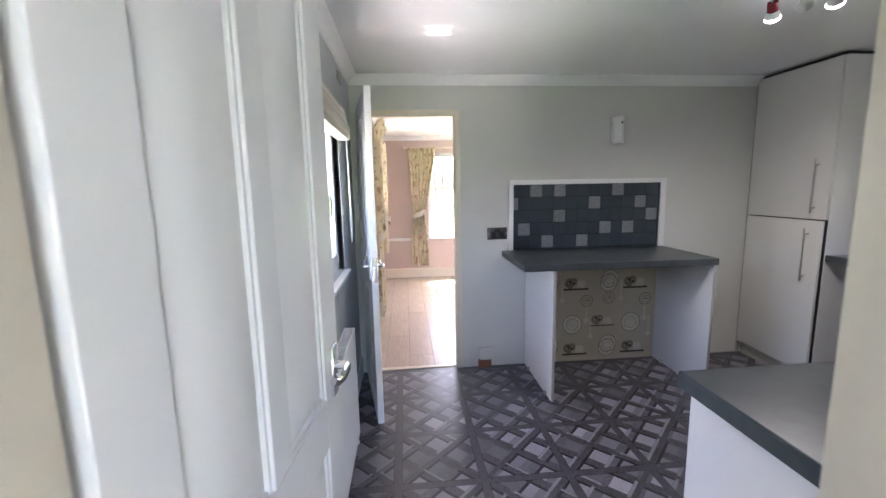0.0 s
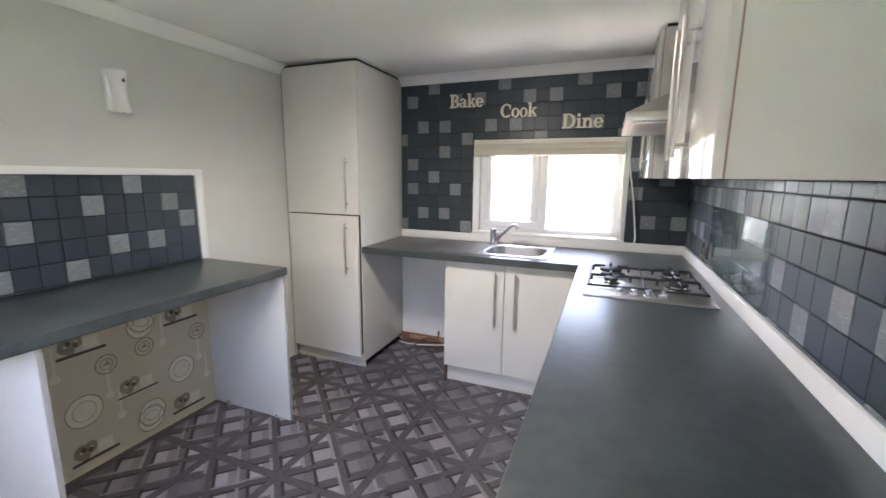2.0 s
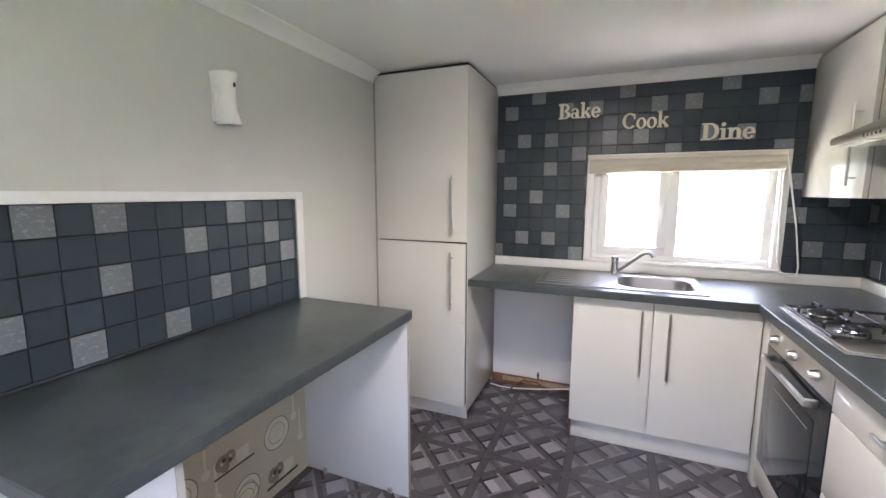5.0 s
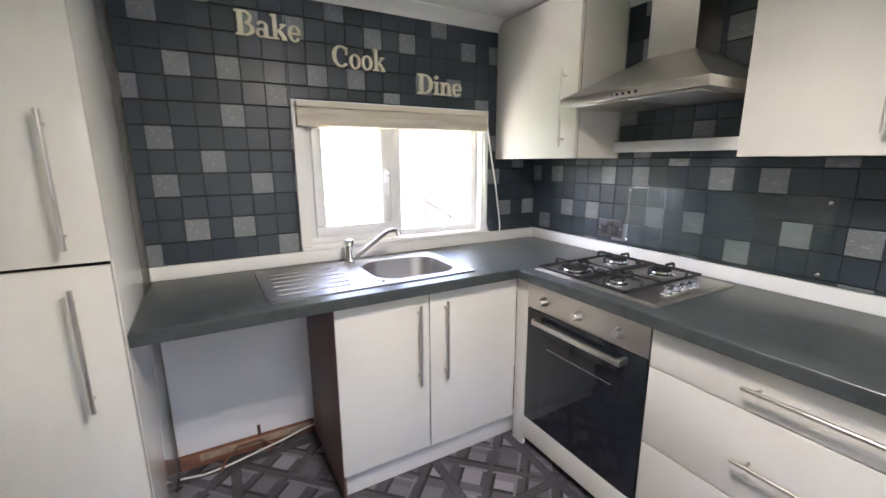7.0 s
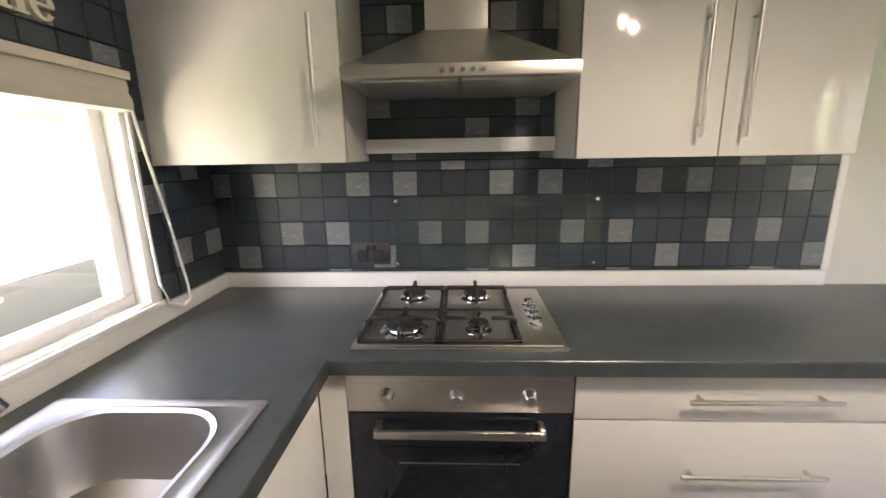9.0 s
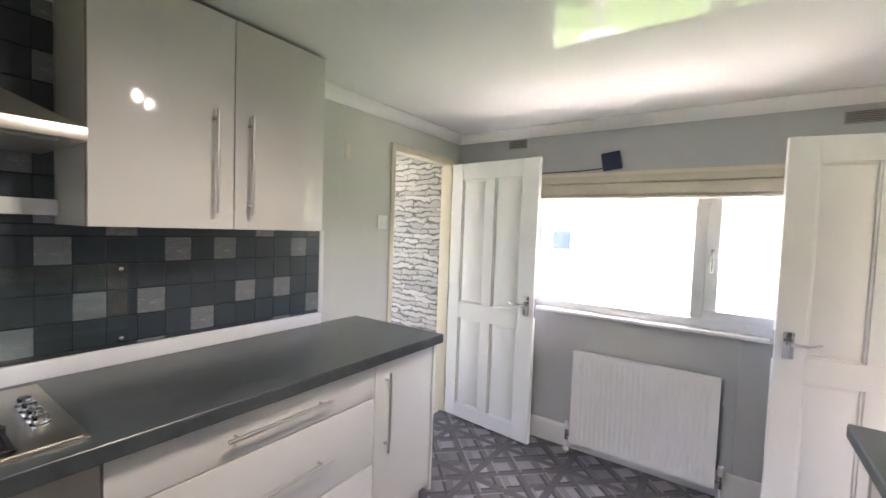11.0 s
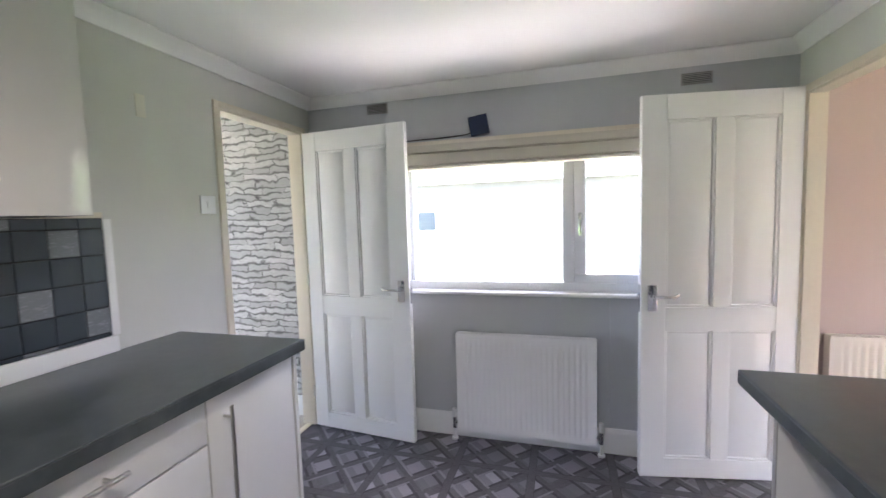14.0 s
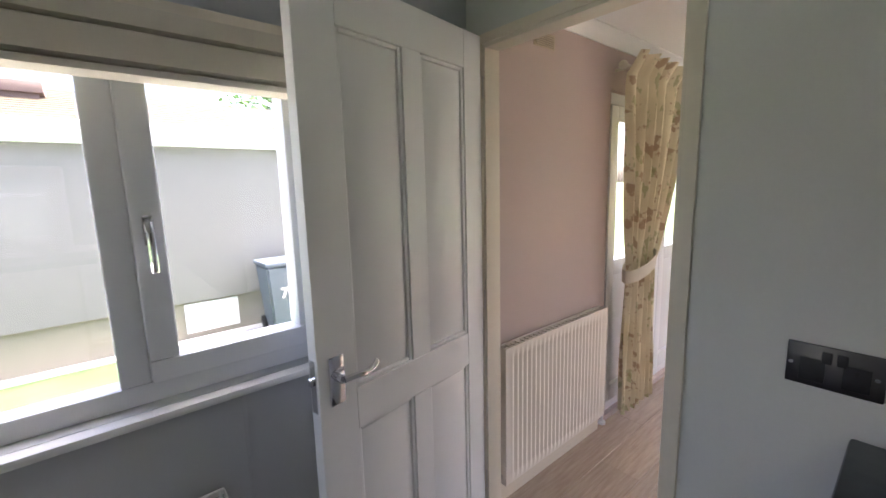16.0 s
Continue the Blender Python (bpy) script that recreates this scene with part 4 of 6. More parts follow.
def sink():
    x0, x1, y0, y1, z = 3.366, 3.84, 1.675, 2.552, TOP
    th = thing("sink", (3.6, 2.1, TOP), "stainless steel inset sink with a rounded bowl and drainer", "sink")
    bm = bmesh.new()
    cx, cy, hx, hy, rr = 3.6, 1.91, 0.172, 0.192, 0.1

    def ring(k, hx, hy, rr, z):
        pts = []
        for qx, qy, a0 in ((1, 1, 0), (-1, 1, 90), (-1, -1, 180), (1, -1, 270)):
            for i in range(7):
                a = radians(a0 + 15 * i)
                pts.append((cx + qx * (hx - rr) + rr * math.cos(a), cy + qy * (hy - rr) + rr * math.sin(a), z))
        return [bm.verts.new(p) for p in pts]

    def rect_ring(xa, xb, ya, yb, r, z):
        pts = []
        for px, py, a0 in ((xb - r, yb - r, 0), (xa + r, yb - r, 90), (xa + r, ya + r, 180), (xb - r, ya + r, 270)):
            for i in range(7):
                a = radians(a0 + 15 * i)
                pts.append((px + r * math.cos(a), py + r * math.sin(a), z))
        return [bm.verts.new(p) for p in pts]

    rings = [rect_ring(x0, x1, y0, y1, 0.012, z), rect_ring(x0, x1, y0, y1, 0.012, z + 0.005), rect_ring(x0 + 0.012, x1 - 0.012, y0 + 0.012, y1 - 0.012, 0.02, z + 0.007),
             rect_ring(x0 + 0.02, x1 - 0.02, y0 + 0.02, y1 - 0.02, 0.03, z + 0.003),
             ring(0, hx + 0.022, hy + 0.022, rr + 0.02, z + 0.003), ring(0, hx + 0.012, hy + 0.012, rr + 0.012, z + 0.006), ring(0, hx, hy, rr, z + 0.001),
             ring(0, hx - 0.006, hy - 0.006, rr, z - 0.03), ring(0, hx - 0.014, hy - 0.014, rr, z - 0.1), ring(0, hx - 0.03, hy - 0.03, rr - 0.01, z - 0.135), ring(0, hx - 0.06, hy - 0.06, rr - 0.03, z - 0.145)]
    for a, c in zip(rings, rings[1:]):
        n = len(a)
        for k in range(n):
            bm.faces.new((a[k], a[(k + 1) % n], c[(k + 1) % n], c[k]))
    bm.faces.new(rings[-1])
    part("bowl_and_rim", bm, M_STEELS, th)
    bm = bmesh.new()
    for k in range(6):
        x = 3.44 + k * 0.06
        bx(bm, x, x + 0.014, 2.2 + 0.012 * abs(k - 2.5), 2.51, z - 0.002, z + 0.0065, bev=0.006, seg=4)
    part("drainer_ribs", bm, M_STEELS, th)
    bm = bmesh.new()
    lathe(bm, [(0.04, 0), (0.04, 0.003), (0.028, 0.004), (0.024, 0.0), (0.004, -0.001)], Matrix.Translation((cx, cy, z - 0.1445)), 24)
    part("waste", bm, M_CHROME, th, "round chrome waste")
    bm = bmesh.new()
    lathe(bm, [(0.016, 0), (0.016, 0.003), (0.003, 0.004)], Matrix.Translation((3.42, 2.11, z + 0.003)), 18)
    part("overflow_cap", bm, M_CHROME, th)
    return th


sink()


def tap():
    th = thing("mixer_tap", (3.79, 2.125, TOP + 0.003), "chrome single-lever kitchen mixer tap", "tap")
    m = Matrix.Translation((3.80, 2.125, TOP + 0.003))
    bm = bmesh.new()
    lathe(bm, [(0.029, 0), (0.029, 0.006), (0.024, 0.01), (0.0225, 0.06), (0.0225, 0.082), (0.02, 0.084)], m)
    part("body", bm, M_CHROME, th)
    bm = bmesh.new()
    lathe(bm, [(0.0235, 0.086), (0.0235, 0.11), (0.019, 0.117), (0.004, 0.119)], m)
    part("lever_cap", bm, M_CHROME, th)
    bm = bmesh.new()
    tube(bm, [(3.79, 2.11, TOP + 0.03), (3.775, 2.09, TOP + 0.04), (3.735, 2.033, TOP + 0.098), (3.7, 1.978, TOP + 0.152), (3.688, 1.96, TOP + 0.164), (3.675, 1.938, TOP + 0.167), (3.666, 1.925, TOP + 0.16)], 0.0105, 14)
    sp = part("spout", bm, M_CHROME, th)
    bm = bmesh.new()
    cyl(bm, (3.667, 1.927, TOP + 0.164), (3.662, 1.919, TOP + 0.143), 0.012)
    part("nozzle", bm, M_CHROME, sp)
    return th


tap()


def desk_panels():
    for x0, x1 in ((1.497, 1.515), (2.556, 2.574)):
        ob = solo("end_panel", box(x0, x1, 2.974, N - 0.002, 0.0, UNDER, bev=0.001), M_CARC, "white melamine end panel under the worktop", "panel", "worktop end panels")
        part("edging", box(x0 + 0.0005, x1 - 0.0005, 2.9715, 2.974, 0.0, UNDER, bev=0.0005), M_VENT, ob, "grey edging strip")
        for y in (3.06, 3.44):
            bm = bx(bmesh.new(), x0 - 0.012, x0, y, y + 0.022, 0.0, 0.025, bev=0.002)
            part("floor_bracket", bm, M_VENT, ob, "small grey plastic floor bracket")


desk_panels()

# ---------------------------------------------------------------- ceiling light
def ceiling_light():
    c = Vector((2.19, 2.158, CEIL))
    th = thing("ceiling_spotlight", c, "round red three-lamp ceiling spotlight, two lamps lit", "ceiling light")
    bm = bmesh.new()
    lathe(bm, [(0.103, 0.0), (0.103, -0.016), (0.098, -0.026), (0.088, -0.03), (0.004, -0.031)], Matrix.Translation(c), 44)
    part("base_plate", bm, M_RED, th)
    bm = bmesh.new()
    lathe(bm, [(0.011, 0), (0.009, -0.007), (0.004, -0.01)], Matrix.Translation(c + Vector((0, 0, -0.035))), 14)
    part("centre_screw", bm, M_CHROME, th)
    for foot, d, lit in (((2.225, 2.066), (0.5, 0.42, -0.66), True), ((2.1, 2.205), (0.45, 0.42, -0.66), True), ((2.155, 2.1), (-0.5, -0.3, -0.8), False)):
        p0 = Vector((*foot, CEIL - (0.03 if lit else 0.048)))
        d = Vector(d).normalized()
        bm = bmesh.new()
        cyl(bm, p0 + Vector((0, 0, 0.02)), p0 + Vector((0, 0, -0.02)), 0.0065, 12)
        cyl(bm, p0 + Vector((0, 0, -0.015)), p0 + Vector((0, 0, -0.02)) + d * 0.02, 0.006, 12)
        arm = part("arm", bm, M_CHROME, th)
        m = Matrix.Translation(p0 + Vector((0, 0, -0.016))) @ d.to_track_quat("Z", "Y").to_matrix().to_4x4()
        bm = bmesh.new()
        lathe(bm, [(0.012, 0.012), (0.019, 0.014), (0.02, 0.05), (0.018, 0.052)], m, 22)
        part("holder", bm, M_RED, th, "red lamp holder")
        bm = bmesh.new()
        lathe(bm, [(0.014, 0.045), (0.02, 0.056), (0.026, 0.07), (0.027, 0.078), (0.022, 0.084), (0.004, 0.087)], m, 24)
        bulb = part("bulb", bm, M_PORC, th, "lit reflector bulb" if lit else "unlit reflector bulb")
        if lit:
            ld = bpy.data.lights.new("spot_bulb", "SPOT")
            ld.energy, ld.color, ld.shadow_soft_size = BULB, (1.0, 0.92, 0.82), 0.028
            ld.spot_size, ld.spot_blend = radians(170), 1.0
            lo = new("spot_bulb", ld)
            bm = bmesh.new()
            lathe(bm, [(0.0285, 0.0785), (0.0285, 0.083), (0.022, 0.09), (0.004, 0.092)], m, 24)
            part("lens", bm, M_BULB, bulb, "glowing lamp face")
            eye = m @ Vector((0, 0, 0.11))
            lo.matrix_basis = look(eye, eye + d + Vector((-0.3, -0.55, -0.9)))


ceiling_light()


# ---------------------------------------------------------------- small fittings on the walls
def double_socket(x0, z0, y, out, label):
    """A two-gang socket plate on a wall that faces along y."""
    w, h = 0.148, 0.09
    th = thing("wall_socket", (x0 + w / 2, y, z0), label, "socket", "double sockets")

    def b(xa, xb, d0, d1, za, zb, bev=0.001):
        ya, yb = y + out * d0, y + out * d1
        return box(x0 + xa, x0 + xb, min(ya, yb), max(ya, yb), z0 + za, z0 + zb, bev=bev)

    pl = part("plate", b(0, w, 0.0, 0.007, 0, h, 0.003), M_NICKEL, th)
    for xa in (0.022, 0.088):
        bm = b(xa, xa + 0.04, 0.007, 0.0078, 0.012, 0.06)
        part("outlet", bm, M_BLACK, pl, "black socket insert")
        bm = b(xa + 0.017, xa + 0.023, 0.0078, 0.0084, 0.042, 0.053, 0.0004)
        for dx in (0.007, 0.026):
            q = b(xa + dx, xa + dx + 0.008, 0.0078, 0.0084, 0.022, 0.027, 0.0004)
            me = bpy.data.meshes.new("tmp")
            q.to_mesh(me)
            bm.from_mesh(me)
            bpy.data.meshes.remove(me)
            q.free()
        part("pin_holes", bm, M_SHADOW, pl)
    for xa in (0.055, 0.078):
        part("switch", b(xa, xa + 0.016, 0.007, 0.011, 0.055, 0.08, 0.002), M_BLACK, pl)
    for xa in (0.008, 0.136):
        bm = bmesh.new()
        cyl(bm, (x0 + xa, y + out * 0.006, z0 + 0.045), (x0 + xa, y + out * 0.0085, z0 + 0.045), 0.004, 10)
        part("screw", bm, M_CHROME, pl)
    return th


double_socket(1.2, 0.998, N - 0.0005, -1, "dark nickel double socket beside the tiled panel")
double_socket(3.231, 1.006, S + 0.0125, 1, "dark nickel double socket on the tiles by the hob")
double_socket(1.622, 1.47, S + 0.0005, 1, "dark nickel double socket beside the wall cabinet")


def sconce():
    th = thing("wall_light", (2.186, N, 1.69), "white ceramic half-shade wall light with a small pierced hole", "wall light")
    bm = bmesh.new()
    rows = []
    for i in range(13):
        t = i / 12
        z = 1.69 + 0.19 * t
        w = 0.042 - 0.009 * math.sin(math.pi * min(1, t * 1.05)) + 0.004 * t
        d = 0.078 - 0.018 * math.sin(math.pi * t)
        lean = -0.016 * t
        outer, inner = [], []
        for k in range(17):
            a = math.pi * k / 16
            outer.append(bm.verts.new((2.192 + lean + w * math.cos(a), N - 0.001 - d * math.sin(a), z)))
            inner.append(bm.verts.new((2.192 + lean + (w - 0.005) * math.cos(a), N - 0.001 - (d - 0.005) * math.sin(a), z)))
        rows.append((outer, inner))
    for (o0, i0), (o1, i1) in zip(rows, rows[1:]):
        for k in range(16):
            bm.faces.new((o0[k], o0[k + 1], o1[k + 1], o1[k]))
            bm.faces.new((i0[k + 1], i0[k], i1[k], i1[k + 1]))
        bm.faces.new((o0[0], o1[0], i1[0], i0[0]))
        bm.faces.new((o0[16], i0[16], i1[16], o1[16]))
    for o, i in (rows[0], rows[-1]):
        for k in range(16):
            bm.faces.new((o[k], i[k], i[k + 1], o[k + 1]))
    sh = part("shade", bm, M_PORC, th)
    bm = bmesh.new()
    m = Matrix.Translation((2.184, N - 0.0655, 1.838)) @ Matrix.Rotation(radians(84), 4, "X")
    lathe(bm, [(0.0075, 0), (0.0075, 0.003), (0.006, 0.0035)], m @ Matrix.Diagonal((0.8, 1.5, 1, 1)), 14)
    part("pierced_hole", bm, M_SHADOW, sh, "small dark leaf-shaped hole")
    bm = bmesh.new()
    cyl(bm, (2.186, N - 0.03, 1.7), (2.186, N - 0.03, 1.75), 0.014, 14)
    part("lamp_holder", bm, M_WHITE, th)
    bm = bmesh.new()
    bx(bm, 2.135, 2.175, N - 0.02, N - 0.0005, 1.7, 1.86, bev=0.002)
    part("back_plate", bm, M_WHITE, th)


sconce()


def vent(y0, z0, x, material, label):
    th = thing("air_vent", (x, y0 + 0.07, z0), label, "vent", "air vents")
    part("frame", box(x, x + 0.005, y0, y0 + 0.145, z0, z0 + 0.06, bev=0.0015), material, th)
    # black sheet that paints the shade between the slats
    part("opening", box(x + 0.005, x + 0.0056, y0 + 0.008, y0 + 0.137, z0 + 0.005, z0 + 0.056), M_SHADOW, th, "black sheet standing for the shade between the slats")
    for k in range(6):
        part("slat", box(x + 0.005, x + 0.011, y0 + 0.008, y0 + 0.137, z0 + 0.006 + 0.0085 * k, z0 + 0.0105 + 0.0085 * k, bev=0.001, seg=1), material, th)


vent(1.285, 2.034, W, M_VENT, "small grey slatted air vent high on the wall")
vent(3.06, 2.012, W, M_VENT, "small grey slatted air vent high on the wall")
vent(3.96, 2.0, W, M_VENTC, "small cream slatted air vent high on the lounge wall")


def monitor_box():
    th = thing("wall_device", (0.27, 2.02, 1.832), "tilted navy plastic device on the blind rail", "device")
    bm = box(-0.02, 0.015, -0.055, 0.055, 0.0, 0.11, bev=0.006)
    ob = part("case", bm, M_NAVY, th)
    ob.matrix_parent_inverse = Matrix()
    ob.matrix_basis = pose(0.0, 0, 0.012, 9, 6, 6)
    bm = bmesh.new()
    tube(bm, [(0.262, 1.97, 1.862), (0.25, 1.93, 1.856), (0.243, 1.8, 1.85), (0.242, 1.65, 1.85), (0.24, 1.5, 1.846), (0.238, 1.42, 1.84)], 0.003, 8)
    part("cable", bm, M_BLACK, th, "thin dark cable")


monitor_box()


def junction_box():
    th = thing("cable_box", (1.2, N, 0.03), "small painted cable box above a brown timber offcut", "box")
    part("cover", box(1.135, 1.245, N - 0.03, N - 0.0005, 0.062, 0.16, bev=0.004), M_WALL, th)
    bm = bmesh.new()
    bx(bm, 1.125, 1.225, N - 0.026, N - 0.0005, 0.0, 0.062, bev=0.002)
    part("timber_offcut", bm, M_WOODRAW, th, "reddish brown raw timber")
    bm = bmesh.new()
    tube(bm, [(1.252, N - 0.01, 0.06), (1.253, N - 0.01, 0.1), (1.252, N - 0.008, 0.15)], 0.007, 8)
    part("conduit", bm, M_WALL, th)


junction_box()


def splash_panel():
    th = thing("glass_splashback", (2.8, S + 0.015, 0.985), "clear glass splashback screwed to the tiles behind the hob", "splashback")
    ob = part("pane", box(2.412, 3.222, S + 0.0135, S + 0.0185, 0.985, 1.278, bev=0.001), M_SPLASH, th)
    ob.visible_shadow = False
    for x in (2.434, 3.2):
        for z in (1.006, 1.256):
            bm = bmesh.new()
            lathe(bm, [(0.0075, 0), (0.0075, 0.003), (0.004, 0.0045)], Matrix.Translation((x, S + 0.0185, z)) @ Matrix.Rotation(radians(-90), 4, "X"), 14)
            part("screw", bm, M_CHROME, th)


splash_panel()


# each letter: its width and strokes on a cap height of 1 (r: bar x0 x1 z0 z1; o: ring cx cz rx rz thick_x thick_z from to; l: slanted x z x z thick)
GLYPHS = {
    "B": (0.8, ["r .1 .32 0 1", "r 0 .42 0 .09", "r 0 .42 .91 1", "o .4 .74 .32 .26 .18 .09 -90 90", "o .4 .27 .39 .27 .2 .09 -90 90"]),
    "D": (0.9, ["r .1 .32 0 1", "r 0 .42 0 .09", "r 0 .42 .91 1", "o .4 .5 .48 .5 .21 .09 -90 90"]),
    "C": (0.86, ["o .46 .5 .46 .5 .21 .1 48 318", "r .7 .8 .6 .92"]),
    "o": (0.62, ["o .31 .33 .31 .35 .17 .08 0 360"]),
    "a": (0.64, ["r .36 .54 .06 .48", "r .4 .64 0 .09", "o .29 .46 .25 .22 .15 .08 0 165", "o .24 .19 .24 .19 .14 .07 0 360"]),
    "k": (0.7, ["r .08 .26 0 1.02", "r 0 .34 0 .08", "r 0 .2 .94 1.02", "l .26 .3 .54 .62 .09", "l .34 .38 .6 .06 .17", "r .44 .7 0 .08", "r .4 .66 .59 .67"]),
    "e": (0.6, ["o .3 .33 .3 .35 .17 .08 0 325", "r .14 .585 .29 .37"]),
    "i": (0.36, ["r .09 .27 0 .66", "r 0 .36 0 .08", "r 0 .2 .59 .67", "o .17 .88 .11 .11 .1 .1 0 360"]),
    "n": (0.72, ["r .08 .26 0 .66", "r 0 .34 0 .08", "r 0 .2 .59 .67", "o .38 .4 .26 .28 .18 .12 0 170", "r .46 .64 0 .42", "r .39 .72 0 .08"]),
}


def prism(bm, outline, depth):
    """A flat outline, in order, made solid from the plane 0 to depth."""
    lo, hi = [bm.verts.new((x, z, 0.0)) for x, z in outline], [bm.verts.new((x, z, depth)) for x, z in outline]
    n = len(outline)
    bm.faces.new(lo)
    bm.faces.new(hi)
    for i in range(n):
        bm.faces.new((lo[i], lo[(i + 1) % n], hi[(i + 1) % n], hi[i]))


def stroke(bm, spec, dx, depth):
    kind, *v = spec.split()
    v = [float(x) for x in v]
    if kind == "r":
        prism(bm, [(dx + v[0], v[2]), (dx + v[1], v[2]), (dx + v[1], v[3]), (dx + v[0], v[3])], depth)
    elif kind == "l":
        p, q = Vector((dx + v[0], v[1])), Vector((dx + v[2], v[3]))
        w = Vector((p.y - q.y, q.x - p.x)).normalized() * v[4] / 2
        prism(bm, [tuple(p + w), tuple(p - w), tuple(q - w), tuple(q + w)], depth)
    else:
        cx, cz, rx, rz, tx, tz, a0, a1 = v
        n = max(6, round((a1 - a0) / 15))
        for k in range(n):
            a, b = radians(a0 + (a1 - a0) * k / n), radians(a0 + (a1 - a0) * (k + 1) / n)
            quad = [(dx + cx + fx * math.cos(t), cz + fz * math.sin(t)) for t, fx, fz in ((a, rx, rz), (b, rx, rz), (b, rx - tx, rz - tz), (a, rx - tx, rz - tz))]
            prism(bm, quad, depth)


def wall_word(text, y_left, y_right, z_base, height):
    """A cut-out wooden word in fat serif letters, fixed to the tiles and read from inside the room."""
    bm = bmesh.new()
    dx = 0.0
    for ch in text:
        width, strokes = GLYPHS[ch]
        for n_s, spec in enumerate(strokes):
            stroke(bm, spec, dx, 0.014 - 0.0003 * n_s)
        dx += width + 0.02
    k = (y_left - y_right) / (dx - 0.02)
    # letters face -x; their reading way runs along -y
    bm.transform(Matrix(((0, 0, -1, E - 0.0112), (-k, 0, 0, y_left), (0, height, 0, z_base), (0, 0, 0, 1))))
    return solo("wall_word", bm, M_LETTER, "cream wooden word reading " + text + " on the tiled wall", "wall sign", "kitchen words")


wall_word("Bake", 2.523, 2.261, 1.918, 0.097)
wall_word("Cook", 2.128, 1.866, 1.832, 0.097)
wall_word("Dine", 1.69, 1.423, 1.745, 0.097)


def light_switch():
    th = thing("light_switch", (1.08, S, 1.42), "white plastic light switch by the doorway", "switch")
    part("plate", box(1.045, 1.13, S + 0.0005, S + 0.008, 1.425, 1.51, bev=0.003), M_UPVC, th)
    part("rocker", box(1.078, 1.096, S + 0.008, S + 0.012, 1.452, 1.483, bev=0.002), M_UPVC, th)


structure("trim_panel_joint", box(W + 0.0005, W + 0.003, 2.717, 2.727, 0.145, WWIN[2] - 0.023, bev=0.001), M_WALLSHADE, "thin cover strip over a joint in the wall board", "trim")
light_switch()
# thin cream plate for the faint scar in the wall paint
structure("trim_cable_clip", box(1.36, 1.4, S + 0.0005, S + 0.004, 1.81, 1.9, bev=0.001), M_CREAMW, "patched paint scar on the kitchen wall", "patch")


# ---------------------------------------------------------------- radiators
def radiator(material, label):
    """Local: back on the plane x = 0, length along y from 0, bottom at z = 0."""
    th = thing("radiator", (0, 0, 0), label, "radiator", "panel radiators")
    ln, h, d = 0.795, 0.6, 0.062
    bm = bmesh.new()
    n = 24
    prof = []
    for k in range(n):
        y0 = 0.035 + (ln - 0.07) * k / n
        s = (ln - 0.07) / n
        prof += [(d + 0.0025, y0), (d + 0.0025, y0 + s * 0.3), (d - 0.005, y0 + s * 0.52), (d - 0.005, y0 + s * 0.78)]
    prof = [(d, 0.0), (d, 0.03)] + prof + [(d, ln - 0.03), (d, ln)]
    lo = [bm.verts.new((x, y, 0.05)) for x, y in prof]
    hi = [bm.verts.new((x, y, h - 0.05)) for x, y in prof]
    lo2 = [bm.verts.new((d, y, 0.03)) for x, y in prof]
    hi2 = [bm.verts.new((d, y, h - 0.03)) for x, y in prof]
    lo3 = [bm.verts.new((d, y, 0.0)) for x, y in prof]
    hi3 = [bm.verts.new((d, y, h)) for x, y in prof]
    for a, c in ((lo3, lo2), (lo2, lo), (lo, hi), (hi, hi2), (hi2, hi3)):
        for k in range(len(prof) - 1):
            bm.faces.new((a[k], a[k + 1], c[k + 1], c[k]))
    bx(bm, 0.022, d - 0.012, 0.006, ln - 0.006, 0.01, h - 0.014)
    part("panel", bm, material, th)
    bm = bmesh.new()
    bx(bm, 0.012, d + 0.002, -0.003, 0.0, 0.0, h, bev=0.001, seg=1)
    part("side_cover", bm, material, th)
    bm = bmesh.new()
    bx(bm, 0.012, d + 0.002, ln, ln + 0.003, 0.0, h, bev=0.001, seg=1)
    part("side_cover", bm, material, th)
    bm = bmesh.new()
    bx(bm, 0.012, 0.02, 0, ln, h - 0.012, h + 0.002)
    bx(bm, d - 0.006, d + 0.002, 0, ln, h - 0.004, h + 0.002, bev=0.001, seg=1)
    for k in range(26):
        y = 0.01 + (ln - 0.024) * k / 25
        bx(bm, 0.02, d - 0.006, y, y + 0.005, h - 0.008, h - 0.002)
    part("top_grille", bm, material, th)
    for y, s in ((-0.028, 1), (ln + 0.028, -1)):
        bm = bmesh.new()
        cyl(bm, (0.036, y, 0.0), (0.036, y, 0.07), 0.012, 14)
        cyl(bm, (0.036, y, 0.035), (0.036, y + s * 0.03, 0.035), 0.01, 12)
        v = part("valve", bm, M_CHROME, th, "chrome radiator valve")
        bm = bmesh.new()
        lathe(bm, [(0.015, 0.07), (0.016, 0.075), (0.014, 0.12), (0.008, 0.124)], Matrix.Translation((0.036, y, 0)), 16)
        part("valve_cap", bm, M_UPVC, v)
        bm = bmesh.new()
        cyl(bm, (0.036, y, -0.075), (0.036, y, 0.0), 0.0075, 12)
        cyl(bm, (0.036, y, -0.072), (0.036, y, -0.06), 0.02, 14)
        part("pipe", bm, M_UPVC, th)
    return th


rad = radiator(M_RAD, "white ribbed panel radiator under the wide window")
rad.matrix_basis = Matrix.Translation((W + 0.022, 1.85, 0.075))
rad2 = radiator(M_RADC, "cream ribbed panel radiator on the pink lounge wall")
rad2.matrix_basis = Matrix.Translation((W + 0.01, 3.70, 0.13)) @ Matrix.Diagonal((1, 1.04, 1.04, 1))

